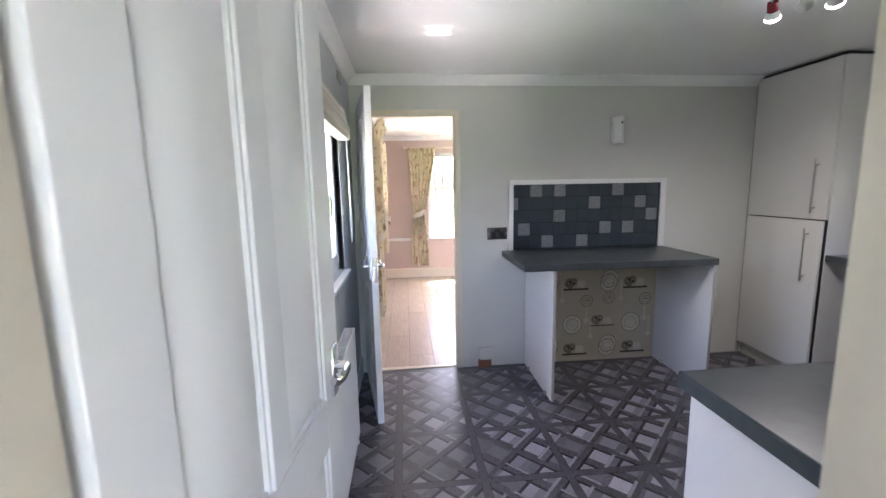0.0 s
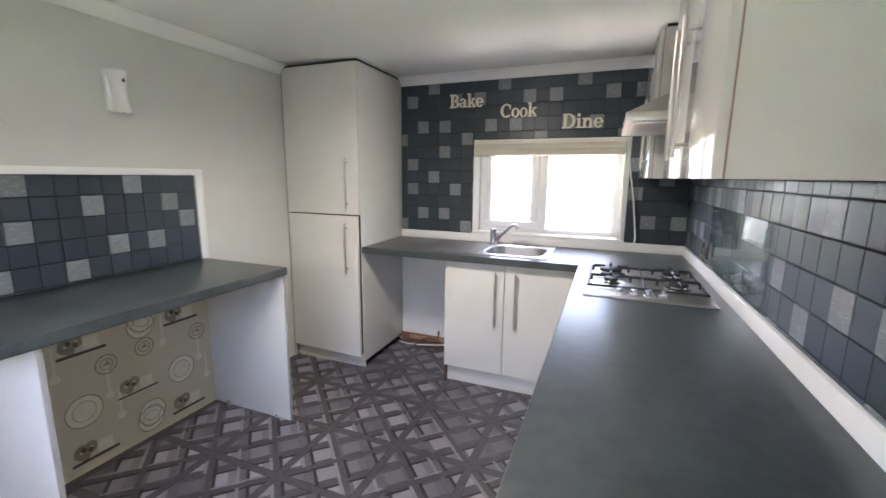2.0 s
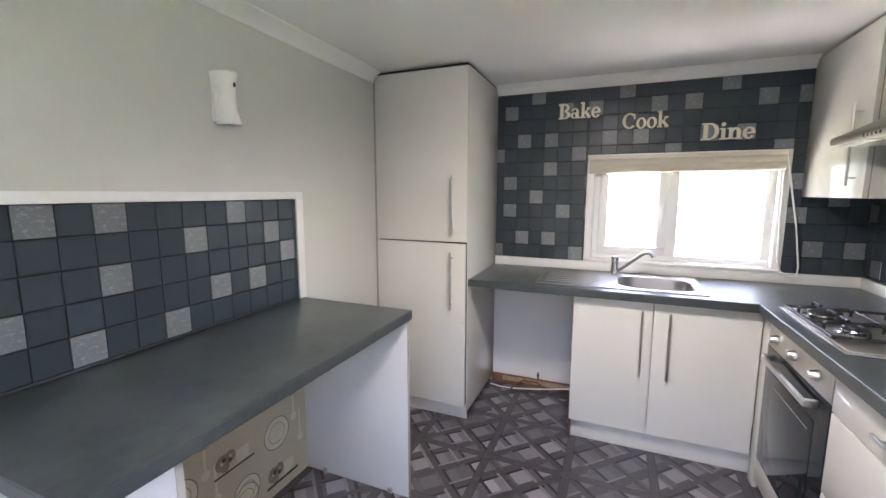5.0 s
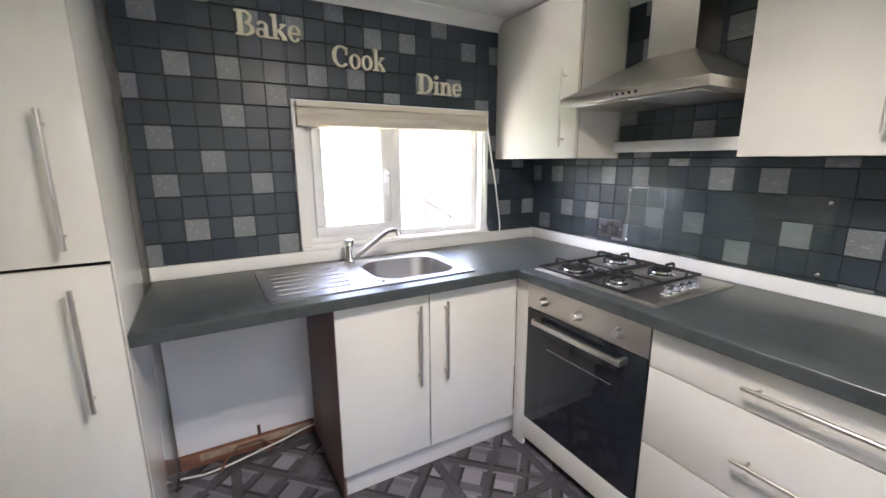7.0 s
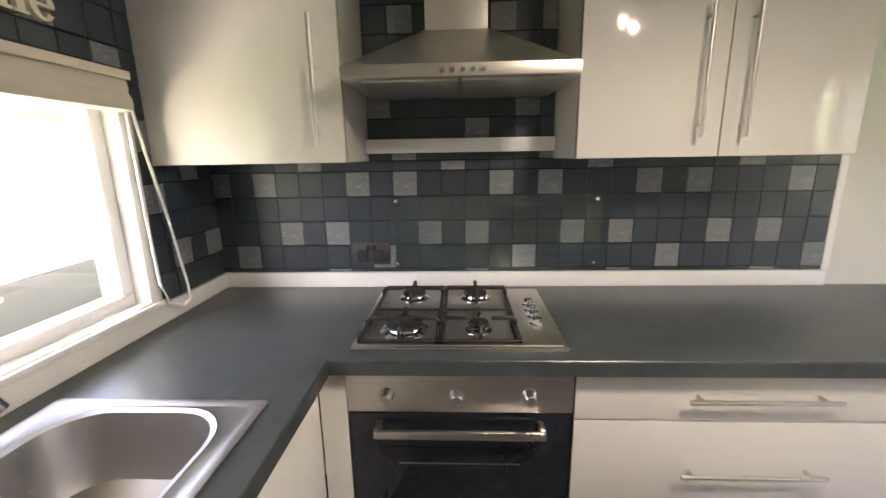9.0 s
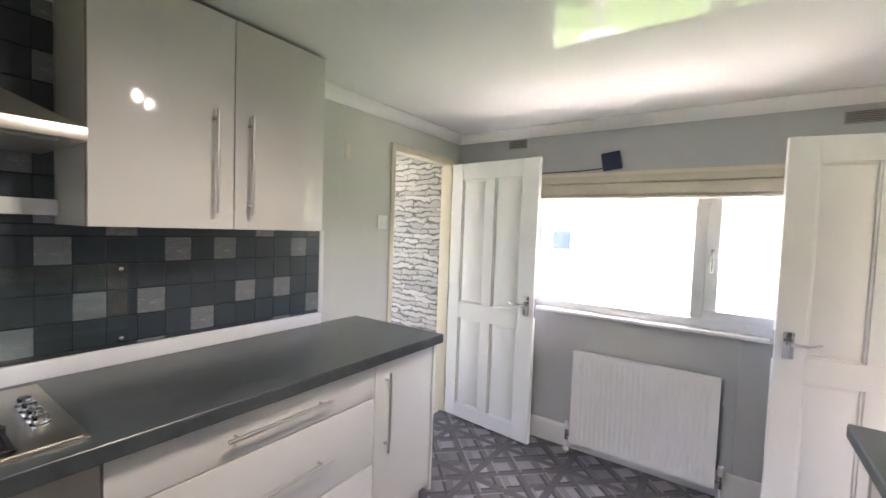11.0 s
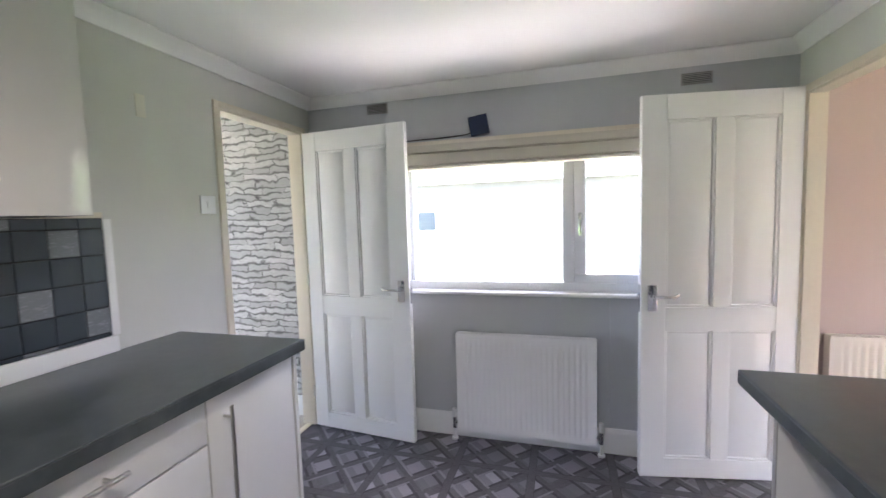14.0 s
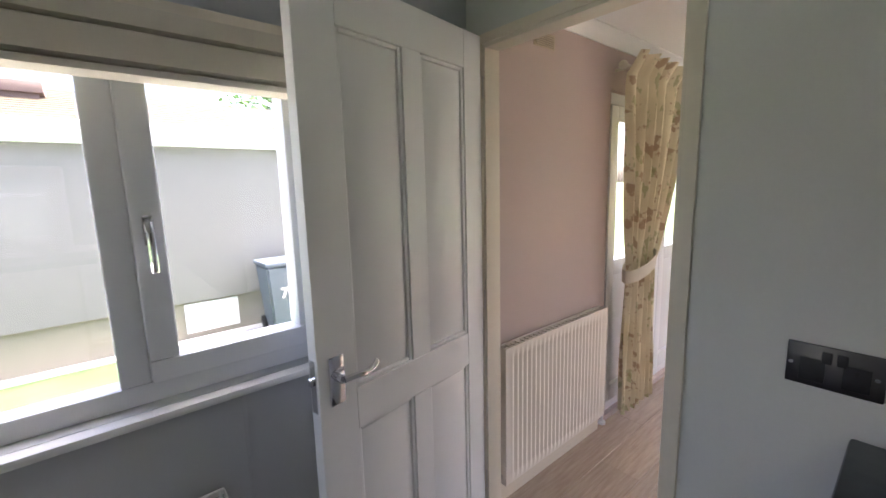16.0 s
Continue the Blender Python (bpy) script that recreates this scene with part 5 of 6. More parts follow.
# ---------------------------------------------------------------- bare space under the sink worktop
structure("wall_panel_back", box(E - 0.012, E - 0.001, 2.334, 2.943, 0.07, UNDER - 0.001), M_CARC, "white board behind the empty appliance space", "panel")
solo("timber_batten", box(E - 0.03, E - 0.001, 2.334, 2.943, 0.0, 0.068, bev=0.003), M_WOODRAW, "rough dark timber batten along the floor edge", "timber")
solo("timber_batten", box(E - 0.034, E - 0.03, 2.36, 2.86, 0.03, 0.064, bev=0.001), M_DIRT, "broken pale timber strip along the floor edge", "timber")


def loose_cables():
    th = thing("loose_cable", (3.86, 2.6, 0.0), "loose white and brown cables on the floor by the wall", "cable")
    bm = bmesh.new()
    tube(bm, [(3.84, 2.94, 0.006), (3.82, 2.85, 0.006), (3.83, 2.74, 0.008), (3.85, 2.6, 0.02), (3.855, 2.5, 0.035), (3.87, 2.4, 0.05), (3.88, 2.335, 0.055)], 0.005, 8)
    part("white_cable", bm, M_CABLE, th)
    bm = bmesh.new()
    tube(bm, [(3.8, 2.78, 0.006), (3.83, 2.76, 0.03), (3.875, 2.7, 0.06), (3.88, 2.6, 0.058), (3.86, 2.55, 0.03), (3.83, 2.56, 0.008)], 0.006, 8)
    part("brown_cable", bm, M_WOODRAW, th, "brown cable loop")
    bm = bmesh.new()
    cyl(bm, (E - 0.018, 2.6, 0.066), (E - 0.018, 2.6, 0.12), 0.007, 10)
    cyl(bm, (E - 0.03, 2.6, 0.1), (E - 0.012, 2.6, 0.1), 0.008, 10)
    part("pipe_stub", bm, M_BROWN, th, "capped pipe stub")


loose_cables()


# ---------------------------------------------------------------- the tiled panel and printed paper by the doorway
def panel_frame():
    th = thing("panel_frame", (1.97, N, 0.912), "white wooden frame round the tiled splash panel", "frame")
    x0, x1, zt, w = 1.362, 2.588, 1.434, 0.034
    part("side", box(x0, x0 + w, N - 0.018, N - 0.0005, TOP, zt - w, bev=0.003), M_WHITE, th)
    part("side", box(x1 - w - 0.012, x1, N - 0.018, N - 0.0005, TOP, zt - w, bev=0.003), M_WHITE, th)
    part("top", box(x0, x1, N - 0.018, N - 0.0005, zt - w, zt, bev=0.003), M_WHITE, th)


panel_frame()
M_PAPER = mat("cream_kitchen_wallpaper", (0.62, 0.55, 0.41), 0.75, var=0.06, scale=4, fine=120)
M_PAPER2 = mat("pale_print_on_wallpaper", (0.75, 0.7, 0.56), 0.75, var=0.1, scale=12)
M_PAPER3 = mat("dark_print_on_wallpaper", (0.09, 0.075, 0.06), 0.75, var=0.3, scale=12)
M_PAPER4 = mat("brown_print_on_wallpaper", (0.3, 0.25, 0.17), 0.75, var=0.3, scale=20)


def kitchen_paper():
    th = structure("wallpaper_panel", box(1.515, 2.556, N - 0.0015, N - 0.0005, 0.0, UNDER - 0.001), M_PAPER, "cream wallpaper printed with plates, clocks and shelves", "wallpaper")
    y = N - 0.0016

    def flat(shapes, material, y0):
        bm = bmesh.new()
        for n_s, s in enumerate(shapes):
            y = y0 - 0.000012 * n_s
            if s[0] == "disc":
                _, x, z, r, r2 = s
                n = 26
                ro = [bm.verts.new((x + r * math.cos(2 * math.pi * k / n), y, z + r * math.sin(2 * math.pi * k / n))) for k in range(n)]
                if r2:
                    ri = [bm.verts.new((x + r2 * math.cos(2 * math.pi * k / n), y, z + r2 * math.sin(2 * math.pi * k / n))) for k in range(n)]
                    for k in range(n):
                        bm.faces.new((ro[k], ro[(k + 1) % n], ri[(k + 1) % n], ri[k]))
                else:
                    bm.faces.new(ro)
            else:
                _, x0, x1, z0, z1 = s
                bm.faces.new([bm.verts.new(p) for p in ((x0, y, z0), (x1, y, z0), (x1, y, z1), (x0, y, z1))])
        ob = part("printed_motif", bm, material, th)
        return ob

    pale, rings, dark, brown = [], [], [], []
    for ox in (-0.48, 0.0, 0.48):
        for oz in (-0.53, 0.0, 0.53):
            for x, z, r in ((2.175, 0.663, 0.068), (2.357, 0.302, 0.075), (2.165, 0.10, 0.066)):
                x, z = x + ox, z + oz
                if 1.6 < x < 2.48 and 0.08 < z < 0.78:
                    pale.append(("disc", x, z, r, 0))
                    rings.append(("disc", x, z, r + 0.004, r - 0.001))
                    rings.append(("disc", x, z, r * 0.66, r * 0.62))
            for x, z in ((1.99, 0.49), (2.171, 0.51)):
                x, z = x + ox, z + oz
                if 1.58 < x < 2.5 and 0.06 < z < 0.8:
                    rings += [("disc", x, z, 0.05, 0.044), ("disc", x, z, 0.03, 0.026)]
                    dark += [("box", x - 0.014, x + 0.016, z - 0.002, z + 0.003), ("box", x - 0.001, x + 0.004, z, z + 0.02)]
            for x, z in ((2.38, 0.585), (2.12, 0.28), (2.38, 0.05)):
                x, z = x + ox, z + oz
                if 1.63 < x < 2.46 and 0.01 < z < 0.78:
                    dark.append(("box", x - 0.1, x + 0.1, z, z + 0.009))
                    brown += [("disc", x - 0.055, z + 0.055, 0.035, 0.012), ("disc", x - 0.02, z + 0.065, 0.028, 0.01), ("disc", x - 0.045, z + 0.03, 0.02, 0)]
                    pale += [("box", x + 0.01, x + 0.075, z + 0.012, z + 0.07)]
                    dark += [("disc", x - 0.05, z + 0.065, 0.01, 0), ("disc", x - 0.022, z + 0.052, 0.009, 0)]
            for x, z in ((2.27, 0.5), (2.03, 0.2), (2.47, 0.33)):
                x, z = x + ox, z + oz
                if 1.56 < x < 2.52 and 0.05 < z < 0.7:
                    pale += [("box", x - 0.005, x + 0.005, z, z + 0.15), ("disc", x, z, 0.02, 0)]
    flat(pale, M_PAPER2, y - 0.0002)
    flat(rings, M_PAPER4, y - 0.0012)
    flat(brown, M_PAPER4, y - 0.0022)
    flat(dark, M_PAPER3, y - 0.0036)


kitchen_paper()


# ---------------------------------------------------------------- lounge beyond the doorway
def curtain(name, x, y, along, z0, z1, w_top, w_tie, w_bot, z_tie, label, shift=0.0, flare=0.0):
    """Gathered cloth, folded in waves, pinched by a tie-back; along is 'x' or 'y'."""
    th = thing(name, (x, y, z0), label, "curtain", "floral curtains")
    bm = bmesh.new()
    nz, nu = 40, 84
    front, back = [], []
    for i in range(nz + 1):
        z = z0 + (z1 - z0) * i / nz
        if z > z_tie:
            t = (z - z_tie) / (z1 - z_tie)
            w = w_tie + (w_top - w_tie) * min(1, t * 1.15) ** 0.8
            off = shift * (1 - t) ** 1.5
        else:
            t = (z_tie - z) / (z_tie - z0)
            w = w_tie + (w_bot - w_tie) * min(1, t * 1.3) ** 0.6
            off = shift * (1 - 0.15 * t)
        amp = 0.028 if z > z1 - 0.09 else 0.034 * (0.5 + 0.5 * w / w_top)
        rf, rb = [], []
        for j in range(nu + 1):
            u = j / nu
            ph = u * 2 * math.pi * 6.5 + 0.35 * math.sin(z * 3 + u * 5)
            d = 0.055 + amp * math.sin(ph) + 0.006 * math.sin(ph * 2.3 + z * 4) + (flare * max(0, (z - z1 + 0.1) / 0.1) if z > z1 - 0.1 else 0)
            s = (u - 0.5) * w + off + 0.004 * math.sin(z * 9 + u * 11)
            p = (x + s, y - d, z) if along == "x" else (x + d, y + s, z)
            q = (x + s, y - d + 0.003, z) if along == "x" else (x + d - 0.003, y + s, z)
            rf.append(bm.verts.new(p))
            rb.append(bm.verts.new(q))
        front.append(rf)
        back.append(rb)
    for i in range(nz):
        for j in range(nu):
            bm.faces.new((front[i][j], front[i][j + 1], front[i + 1][j + 1], front[i + 1][j]))
            bm.faces.new((back[i][j + 1], back[i][j], back[i + 1][j], back[i + 1][j + 1]))
    for i in (0, nz):
        for j in range(nu):
            bm.faces.new((front[i][j], back[i][j], back[i][j + 1], front[i][j + 1]))
    part("cloth", bm, M_CURT, th)
    bm = bmesh.new()
    h = w_tie / 2 + 0.012
    ring = []
    for k in range(20):
        a = 2 * math.pi * k / 20
        px, d, dz = h * math.cos(a), 0.055 + 0.062 * math.sin(a), 0.045 * math.cos(a) * (1 if shift < 0 else -1)
        for hz in (-0.035, 0.035):
            ring.append(bm.verts.new((x + shift + px, y - d, z_tie + dz + hz) if along == "x" else (x + d, y + shift + px, z_tie + dz + hz)))
    for k in range(20):
        a, b = 2 * k, (2 * k + 2) % 40
        bm.faces.new((ring[a], ring[b], ring[b + 1], ring[a + 1]))
    part("tie_back", bm, M_FABRIC, th, "pale fabric tie-back")
    return th


curtain("curtain", W + 0.05, 4.98, "y", 0.1, 2.05, 0.8, 0.3, 0.38, 0.95, "cream floral curtain tied back beside the lounge door", shift=-0.17, flare=0.06)
curtain("curtain", W + 0.04, 6.32, "y", 0.5, 2.0, 0.4, 0.16, 0.24, 0.95, "cream floral curtain tied back beyond the lounge door", shift=0.1)
curtain("curtain", 0.86, LN - 0.04, "x", 0.2, 1.99, 0.4, 0.17, 0.26, 1.0, "cream floral curtain tied back beside the far lounge window", shift=-0.06)

for name, a, b in (("curtain_rail", (W + 0.08, 4.6, 2.0), (W + 0.08, 6.6, 2.0)), ("curtain_rail", (0.62, LN - 0.09, 1.985), (3.7, LN - 0.09, 1.985))):
    th = thing(name, a, "cream painted curtain pole on brackets", "curtain rail")
    bm = bmesh.new()
    cyl(bm, a, b, 0.011, 14)
    part("pole", bm, M_CREAM, th)
    for p, q in ((a, b), (b, a)):
        bm = bmesh.new()
        d = (Vector(p) - Vector(q)).normalized()
        lathe(bm, [(0.011, 0), (0.02, 0.008), (0.022, 0.025), (0.014, 0.04), (0.003, 0.044)], Matrix.Translation(p) @ d.to_track_quat("Z", "Y").to_matrix().to_4x4(), 18)
        part("finial", bm, M_CREAM, th)
        bm = bmesh.new()
        c = Vector(p) - d * 0.06
        wall = Vector((W, c.y, c.z)) if a[0] == b[0] else Vector((c.x, LN, c.z))
        cyl(bm, wall, c, 0.008, 10)
        part("bracket", bm, M_CREAM, th)


def lounge_door():
    y0, y1, z0, z1 = LDOOR
    th = thing("door_3", (W - 0.06, (y0 + y1) / 2, 0), "white plastic half-glazed double door to the garden", "door", kind="structure")
    x0, x1 = W - 0.1, W - 0.03
    bm = bmesh.new()
    for a, b, c, d in ((y0, y1, z1 - 0.06, z1), (y0, y1, z0, z0 + 0.05), (y0, y0 + 0.06, z0 + 0.05, z1 - 0.06), (y1 - 0.06, y1, z0 + 0.05, z1 - 0.06)):
        bx(bm, x0, x1, a, b, c, d, bev=0.005)
    part("door_frame", bm, M_UPVC, th)
    ym = (y0 + y1) / 2
    for a, b in ((y0 + 0.062, ym - 0.002), (ym + 0.002, y1 - 0.062)):
        bm = bmesh.new()
        for e, f, c, d in ((a, a + 0.08, z0 + 0.055, z1 - 0.065), (b - 0.08, b, z0 + 0.055, z1 - 0.065), (a + 0.08, b - 0.08, z0 + 0.055, z0 + 0.16), (a + 0.08, b - 0.08, z1 - 0.15, z1 - 0.065), (a + 0.08, b - 0.08, 0.88, 0.97)):
            bx(bm, x0 + 0.008, x1 + 0.008, e, f, c, d, bev=0.006)
        leaf = part("leaf", bm, M_UPVC, th)
        part("panel", box(x0 + 0.025, x1 - 0.012, a + 0.078, b - 0.078, z0 + 0.158, 0.882, bev=0.004), M_UPVC, leaf)
        pane("pane", (x0 + 0.03, x0 + 0.036, a + 0.078, b - 0.078, 0.968, z1 - 0.148), M_GLASS, th)


lounge_door()


def lounge_window():
    x0, x1, z0, z1 = LWIN
    th = thing("window_3", ((x0 + x1) / 2, LN + 0.05, z0), "white plastic lounge window with vertical blind slats", "window", kind="structure")
    bm = bmesh.new()
    for a, b, c, d in ((x0, x1, z0, z0 + 0.06), (x0, x1, z1 - 0.06, z1), (x0, x0 + 0.06, z0 + 0.06, z1 - 0.06), (x1 - 0.06, x1, z0 + 0.06, z1 - 0.06), (1.8, 1.86, z0 + 0.06, z1 - 0.06), (2.7, 2.76, z0 + 0.06, z1 - 0.06)):
        bx(bm, a, b, LN + 0.03, LN + 0.09, c, d, bev=0.005)
    part("window_frame", bm, M_UPVC, th)
    pane("pane", (x0 + 0.05, x1 - 0.05, LN + 0.055, LN + 0.061, z0 + 0.05, z1 - 0.05), M_GLASS, th)
    part("window_sill", box(x0 - 0.04, x1 + 0.04, LN - 0.05, LN + 0.03, z0 - 0.025, z0 - 0.001, bev=0.005), M_WHITE, th)
    for k in range(20):
        part("slat", box(x0 + 0.1 + 0.12 * k, x0 + 0.125 + 0.12 * k, LN + 0.012, LN + 0.016, z0 + 0.05, z1 - 0.02), M_WHITE, th)


lounge_window()
structure("trim_dado_lounge", box(W + 0.001, 0.94, LN - 0.02, LN - 0.001, 0.585, 0.625, bev=0.004), M_WHITE, "white ledge along the lounge wall", "trim")


# ---------------------------------------------------------------- outside
GR = -0.6
structure("ground", box(-400, 400, -400, 400, GR - 0.5, GR), M_GRASS, "grass between the homes", "ground")
structure("pavement", box(-5.05, -4.85, -14, 14, GR - 0.02, GR + 0.03, bev=0.01), M_CONC, "concrete path along the neighbouring home", "path")
# unseen pale ground, added to throw daylight up onto the ceiling
structure("pavement_west", box(-2.2, 0.1, -14, 14, GR - 0.02, GR + 0.03, bev=0.01), M_CONC, "unseen pale concrete added to bounce daylight up through the wide window", "path")
# unseen slab, added to keep green grass light off the hall door
structure("pavement_south", box(-2.2, 6.0, -4.5, HALL_S - 0.11, GR - 0.03, GR + 0.015, bev=0.01), M_CONC, "unseen pale concrete added for neutral bounced light at the entrance", "path")
structure("pavement_east", box(4.32, 6.0, -14, 14, GR - 0.02, GR + 0.02, bev=0.01), M_CONC, "pale concrete yard outside the sink window", "path")
structure("wall_underside", box(W - WT, LE + 0.1, HALL_S - 0.1, LN + WT, GR, -0.055), M_SKIRT, "rendered plinth of the home", "plinth")
structure("roof", box(W - WT - 0.25, LE + 0.35, HALL_S - 0.35, LN + WT + 0.25, CEIL + 0.065, CEIL + 0.3), M_RENDER, "flat roof deck of the home", "roof")


M_BRICK = mat("brown_chimney_brick", (0.16, 0.115, 0.1), 0.85, var=0.2, scale=6, fine=40, bump=0.3)
# flat pale colour for panes of the far windows
M_PALEPANE = mat("pale_far_window_pane", (0.4, 0.42, 0.41), 0.2, var=0.1, scale=6)


def far_window(parent, x, y0, y1, z0, z1, face, split, glass):
    w = part("window", box(x, x + face * 0.05, y0, y1, z0, z1, bev=0.01) if face > 0 else box(x - 0.05, x, y0, y1, z0, z1, bev=0.01), M_UPVC, parent, "white framed window")
    xs = x + face * 0.055
    t = 0.06
    ys = [y0] + split + [y1]
    for a, b in zip(ys, ys[1:]):
        zm = z0 + 0.58 * (z1 - z0)
        for c, d, g in ((z0 + t, zm - t / 2, glass), (zm + t / 2, z1 - t, M_PALEPANE)):
            part("pane", box(min(xs, xs - face * 0.01), max(xs, xs - face * 0.01), a + t, b - t, c, d), g, w)
    return w


def neighbour(name, x0, x1, y0, y1, face, label, wins, tiles):
    """A single-storey park home with a rendered wall, plinth, white fascia and tiled roof."""
    th = thing(name, ((x0 + x1) / 2, (y0 + y1) / 2, GR), label, "house")
    part("wall", box(x0, x1, y0, y1, -0.06, 2.02), M_RENDER, th)
    part("plinth", box(x0 + 0.06, x1 - 0.06, y0 + 0.06, y1 - 0.06, GR, -0.06), M_SKIRT, th)
    part("fascia", box(x0 - 0.14, x1 + 0.14, y0 - 0.14, y1 + 0.14, 2.0, 2.22, bev=0.01), M_UPVC, th)
    bm = bmesh.new()
    tube(bm, [((x1 + 0.19) if face > 0 else (x0 - 0.19), y0, 2.2), ((x1 + 0.19) if face > 0 else (x0 - 0.19), y1, 2.2)], 0.055, 12)
    part("gutter", bm, M_UPVC, th)
    rows = 14
    bm = bmesh.new()
    xm, run = (x0 + x1) / 2, (x1 - x0) / 2 + 0.22
    for s in (-1, 1):
        for k in range(rows):
            a, b = run * (1 - k / rows), run * (1 - (k + 1) / rows) - 0.02
            za, zb = 2.22 + 0.72 * k / rows, 2.22 + 0.72 * (k + 1) / rows
            vs = [bm.verts.new(p) for p in ((xm + s * a, y0 - 0.25, za + 0.035), (xm + s * a, y1 + 0.25, za + 0.035), (xm + s * b, y1 + 0.25, zb + 0.035), (xm + s * b, y0 - 0.25, zb + 0.035),
                                            (xm + s * a, y0 - 0.25, za), (xm + s * a, y1 + 0.25, za), (xm + s * b, y1 + 0.25, zb), (xm + s * b, y0 - 0.25, zb))]
            for f in ((0, 1, 2, 3), (7, 6, 5, 4), (0, 4, 5, 1), (3, 2, 6, 7), (0, 3, 7, 4), (1, 5, 6, 2)):
                bm.faces.new([vs[i] for i in f])
    part("roof", bm, tiles, th, "brown ribbed tile roof")
    xf = x1 if face > 0 else x0
    for a, b, c, d, sp in wins:
        far_window(th, xf, a, b, c, d, face, sp, M_DGLASS if face > 0 else M_PALEPANE)
    return th


nb = neighbour("neighbour_house", -9.5, -5.0, -9.0, 7.5, 1, "single-storey home with pale grey render and a brown tiled roof", [(-0.8, 0.17, 1.07, 1.83, [-0.3]), (-4.6, -3.2, 0.9, 1.85, [-3.9])], M_ROOF)
bm = bmesh.new()
bx(bm, -6.6, -6.1, 1.6, 2.15, 2.3, 2.78, bev=0.02)
bx(bm, -6.65, -6.05, 1.55, 2.2, 2.7, 2.85, bev=0.02)
part("chimney", bm, M_BRICK, nb, "stubby brown brick chimney")
part("hopper", box(-4.86, -4.74, -0.21, -0.07, 2.05, 2.22, bev=0.01), M_VENT, nb, "grey rainwater outlet under the gutter")
part("hatch", box(-5.06, -5.035, 3.28, 3.95, -0.5, -0.09, bev=0.006), M_UPVC, nb, "white access hatch in the plinth")
neighbour("neighbour_house", 8.0, 12.5, -9.0, 9.0, -1, "single-storey white home facing the sink window", [(1.2, 4.2, 0.75, 1.95, [2.2, 3.1]), (-5.5, -3.9, 0.75, 1.95, [-4.7])], M_ROOF)
structure("wall_dark_plinth", box(7.93, 7.99, -9.0, 0.3, GR, 0.12), M_DWOOD, "dark boarded plinth of the home outside", "plinth")


def wheelie_bin():
    x, y = -4.6, 4.45
    th = thing("wheelie_bin", (x, y, GR + 0.03), "dark grey wheelie bin with the number 70 beside the neighbouring home", "bin")
    z = GR + 0.03
    bm = bmesh.new()
    lo = [bm.verts.new((x + sx * 0.19, y + sy * 0.21, z + 0.05)) for sx, sy in ((-1, -1), (1, -1), (1, 1), (-1, 1))]
    hi = [bm.verts.new((x + sx * 0.25, y + sy * 0.27, z + 0.95)) for sx, sy in ((-1, -1), (1, -1), (1, 1), (-1, 1))]
    for k in range(4):
        bm.faces.new((lo[k], lo[(k + 1) % 4], hi[(k + 1) % 4], hi[k]))
    bm.faces.new(lo)
    bm.faces.new(hi)
    bmesh.ops.bevel(bm, geom=bm.edges[:], offset=0.025, segments=2, affect="EDGES")
    part("body", bm, M_BIN, th)
    bm = box(x - 0.28, x + 0.27, y - 0.29, y + 0.29, z + 0.95, z + 1.01, bev=0.02)
    part("lid", bm, M_BIN, th)
    for s in (-1, 1):
        bm = bmesh.new()
        cyl(bm, (x - 0.2, y + s * 0.2, z + 0.09), (x - 0.2, y + s * 0.25, z + 0.09), 0.09, 20)
        part("wheel", bm, M_BLACK, th)
    cu = bpy.data.curves.new("number", "FONT")
    cu.body, cu.size, cu.extrude, cu.offset = "70", 0.2, 0.001, 0.006
    tmp = new("number", cu)
    bpy.context.view_layer.update()
    me = bpy.data.meshes.new_from_object(tmp.evaluated_get(bpy.context.evaluated_depsgraph_get()))
    bpy.data.objects.remove(tmp)
    me.transform(Matrix(((0, 0, 1, x + 0.245), (1, 0, 0, y - 0.1), (0, 1, 0, z + 0.5), (0, 0, 0, 1))))
    me.materials.clear()
    me.materials.append(M_UPVC)
    ob = new("number", me)
    ob.parent = th
    ob.matrix_parent_inverse = th.matrix_basis.inverted()
    tagged(ob, "white stuck-on number 70")


wheelie_bin()


def bird_bath():
    x, y = -3.2, 0.92
    th = thing("bird_bath", (x, y, GR), "pale stone pedestal bird bath on the lawn", "bird bath")
    m = Matrix.Translation((x, y, GR))
    part("pedestal", lathe(bmesh.new(), [(0.16, 0.0), (0.16, 0.05), (0.11, 0.08), (0.085, 0.16), (0.075, 0.36), (0.09, 0.5), (0.13, 0.56)], m, 24), M_CONC, th)
    part("bowl", lathe(bmesh.new(), [(0.1, 0.56), (0.2, 0.6), (0.25, 0.66), (0.25, 0.68), (0.225, 0.68), (0.17, 0.63), (0.004, 0.62)], m, 32), M_CONC, th)
    part("water", lathe(bmesh.new(), [(0.004, 0.655), (0.2, 0.655), (0.2, 0.65), (0.004, 0.65)], m, 32), M_DGLASS, th, "still water in the bowl")


bird_bath()
M_BLUE = mat("faded_blue_plastic", (0.06, 0.08, 0.3), 0.5, var=0.15, scale=6)


def blue_tub():
    th = thing("garden_tub", (-4.72, 0.42, GR), "upturned blue plastic tub beside the neighbouring wall", "tub")
    m = Matrix.Translation((-4.72, 0.42, GR)) @ Matrix.Diagonal((0.6, 1.0, 1.45, 1))
    part("body", lathe(bmesh.new(), [(0.24, 0.0), (0.235, 0.03), (0.22, 0.04), (0.2, 0.2), (0.15, 0.27), (0.06, 0.29), (0.004, 0.29)], m, 28), M_BLUE, th)
    part("rim", lathe(bmesh.new(), [(0.24, 0.0), (0.255, 0.008), (0.255, 0.03), (0.235, 0.034)], m, 28), M_BLUE, th)


blue_tub()


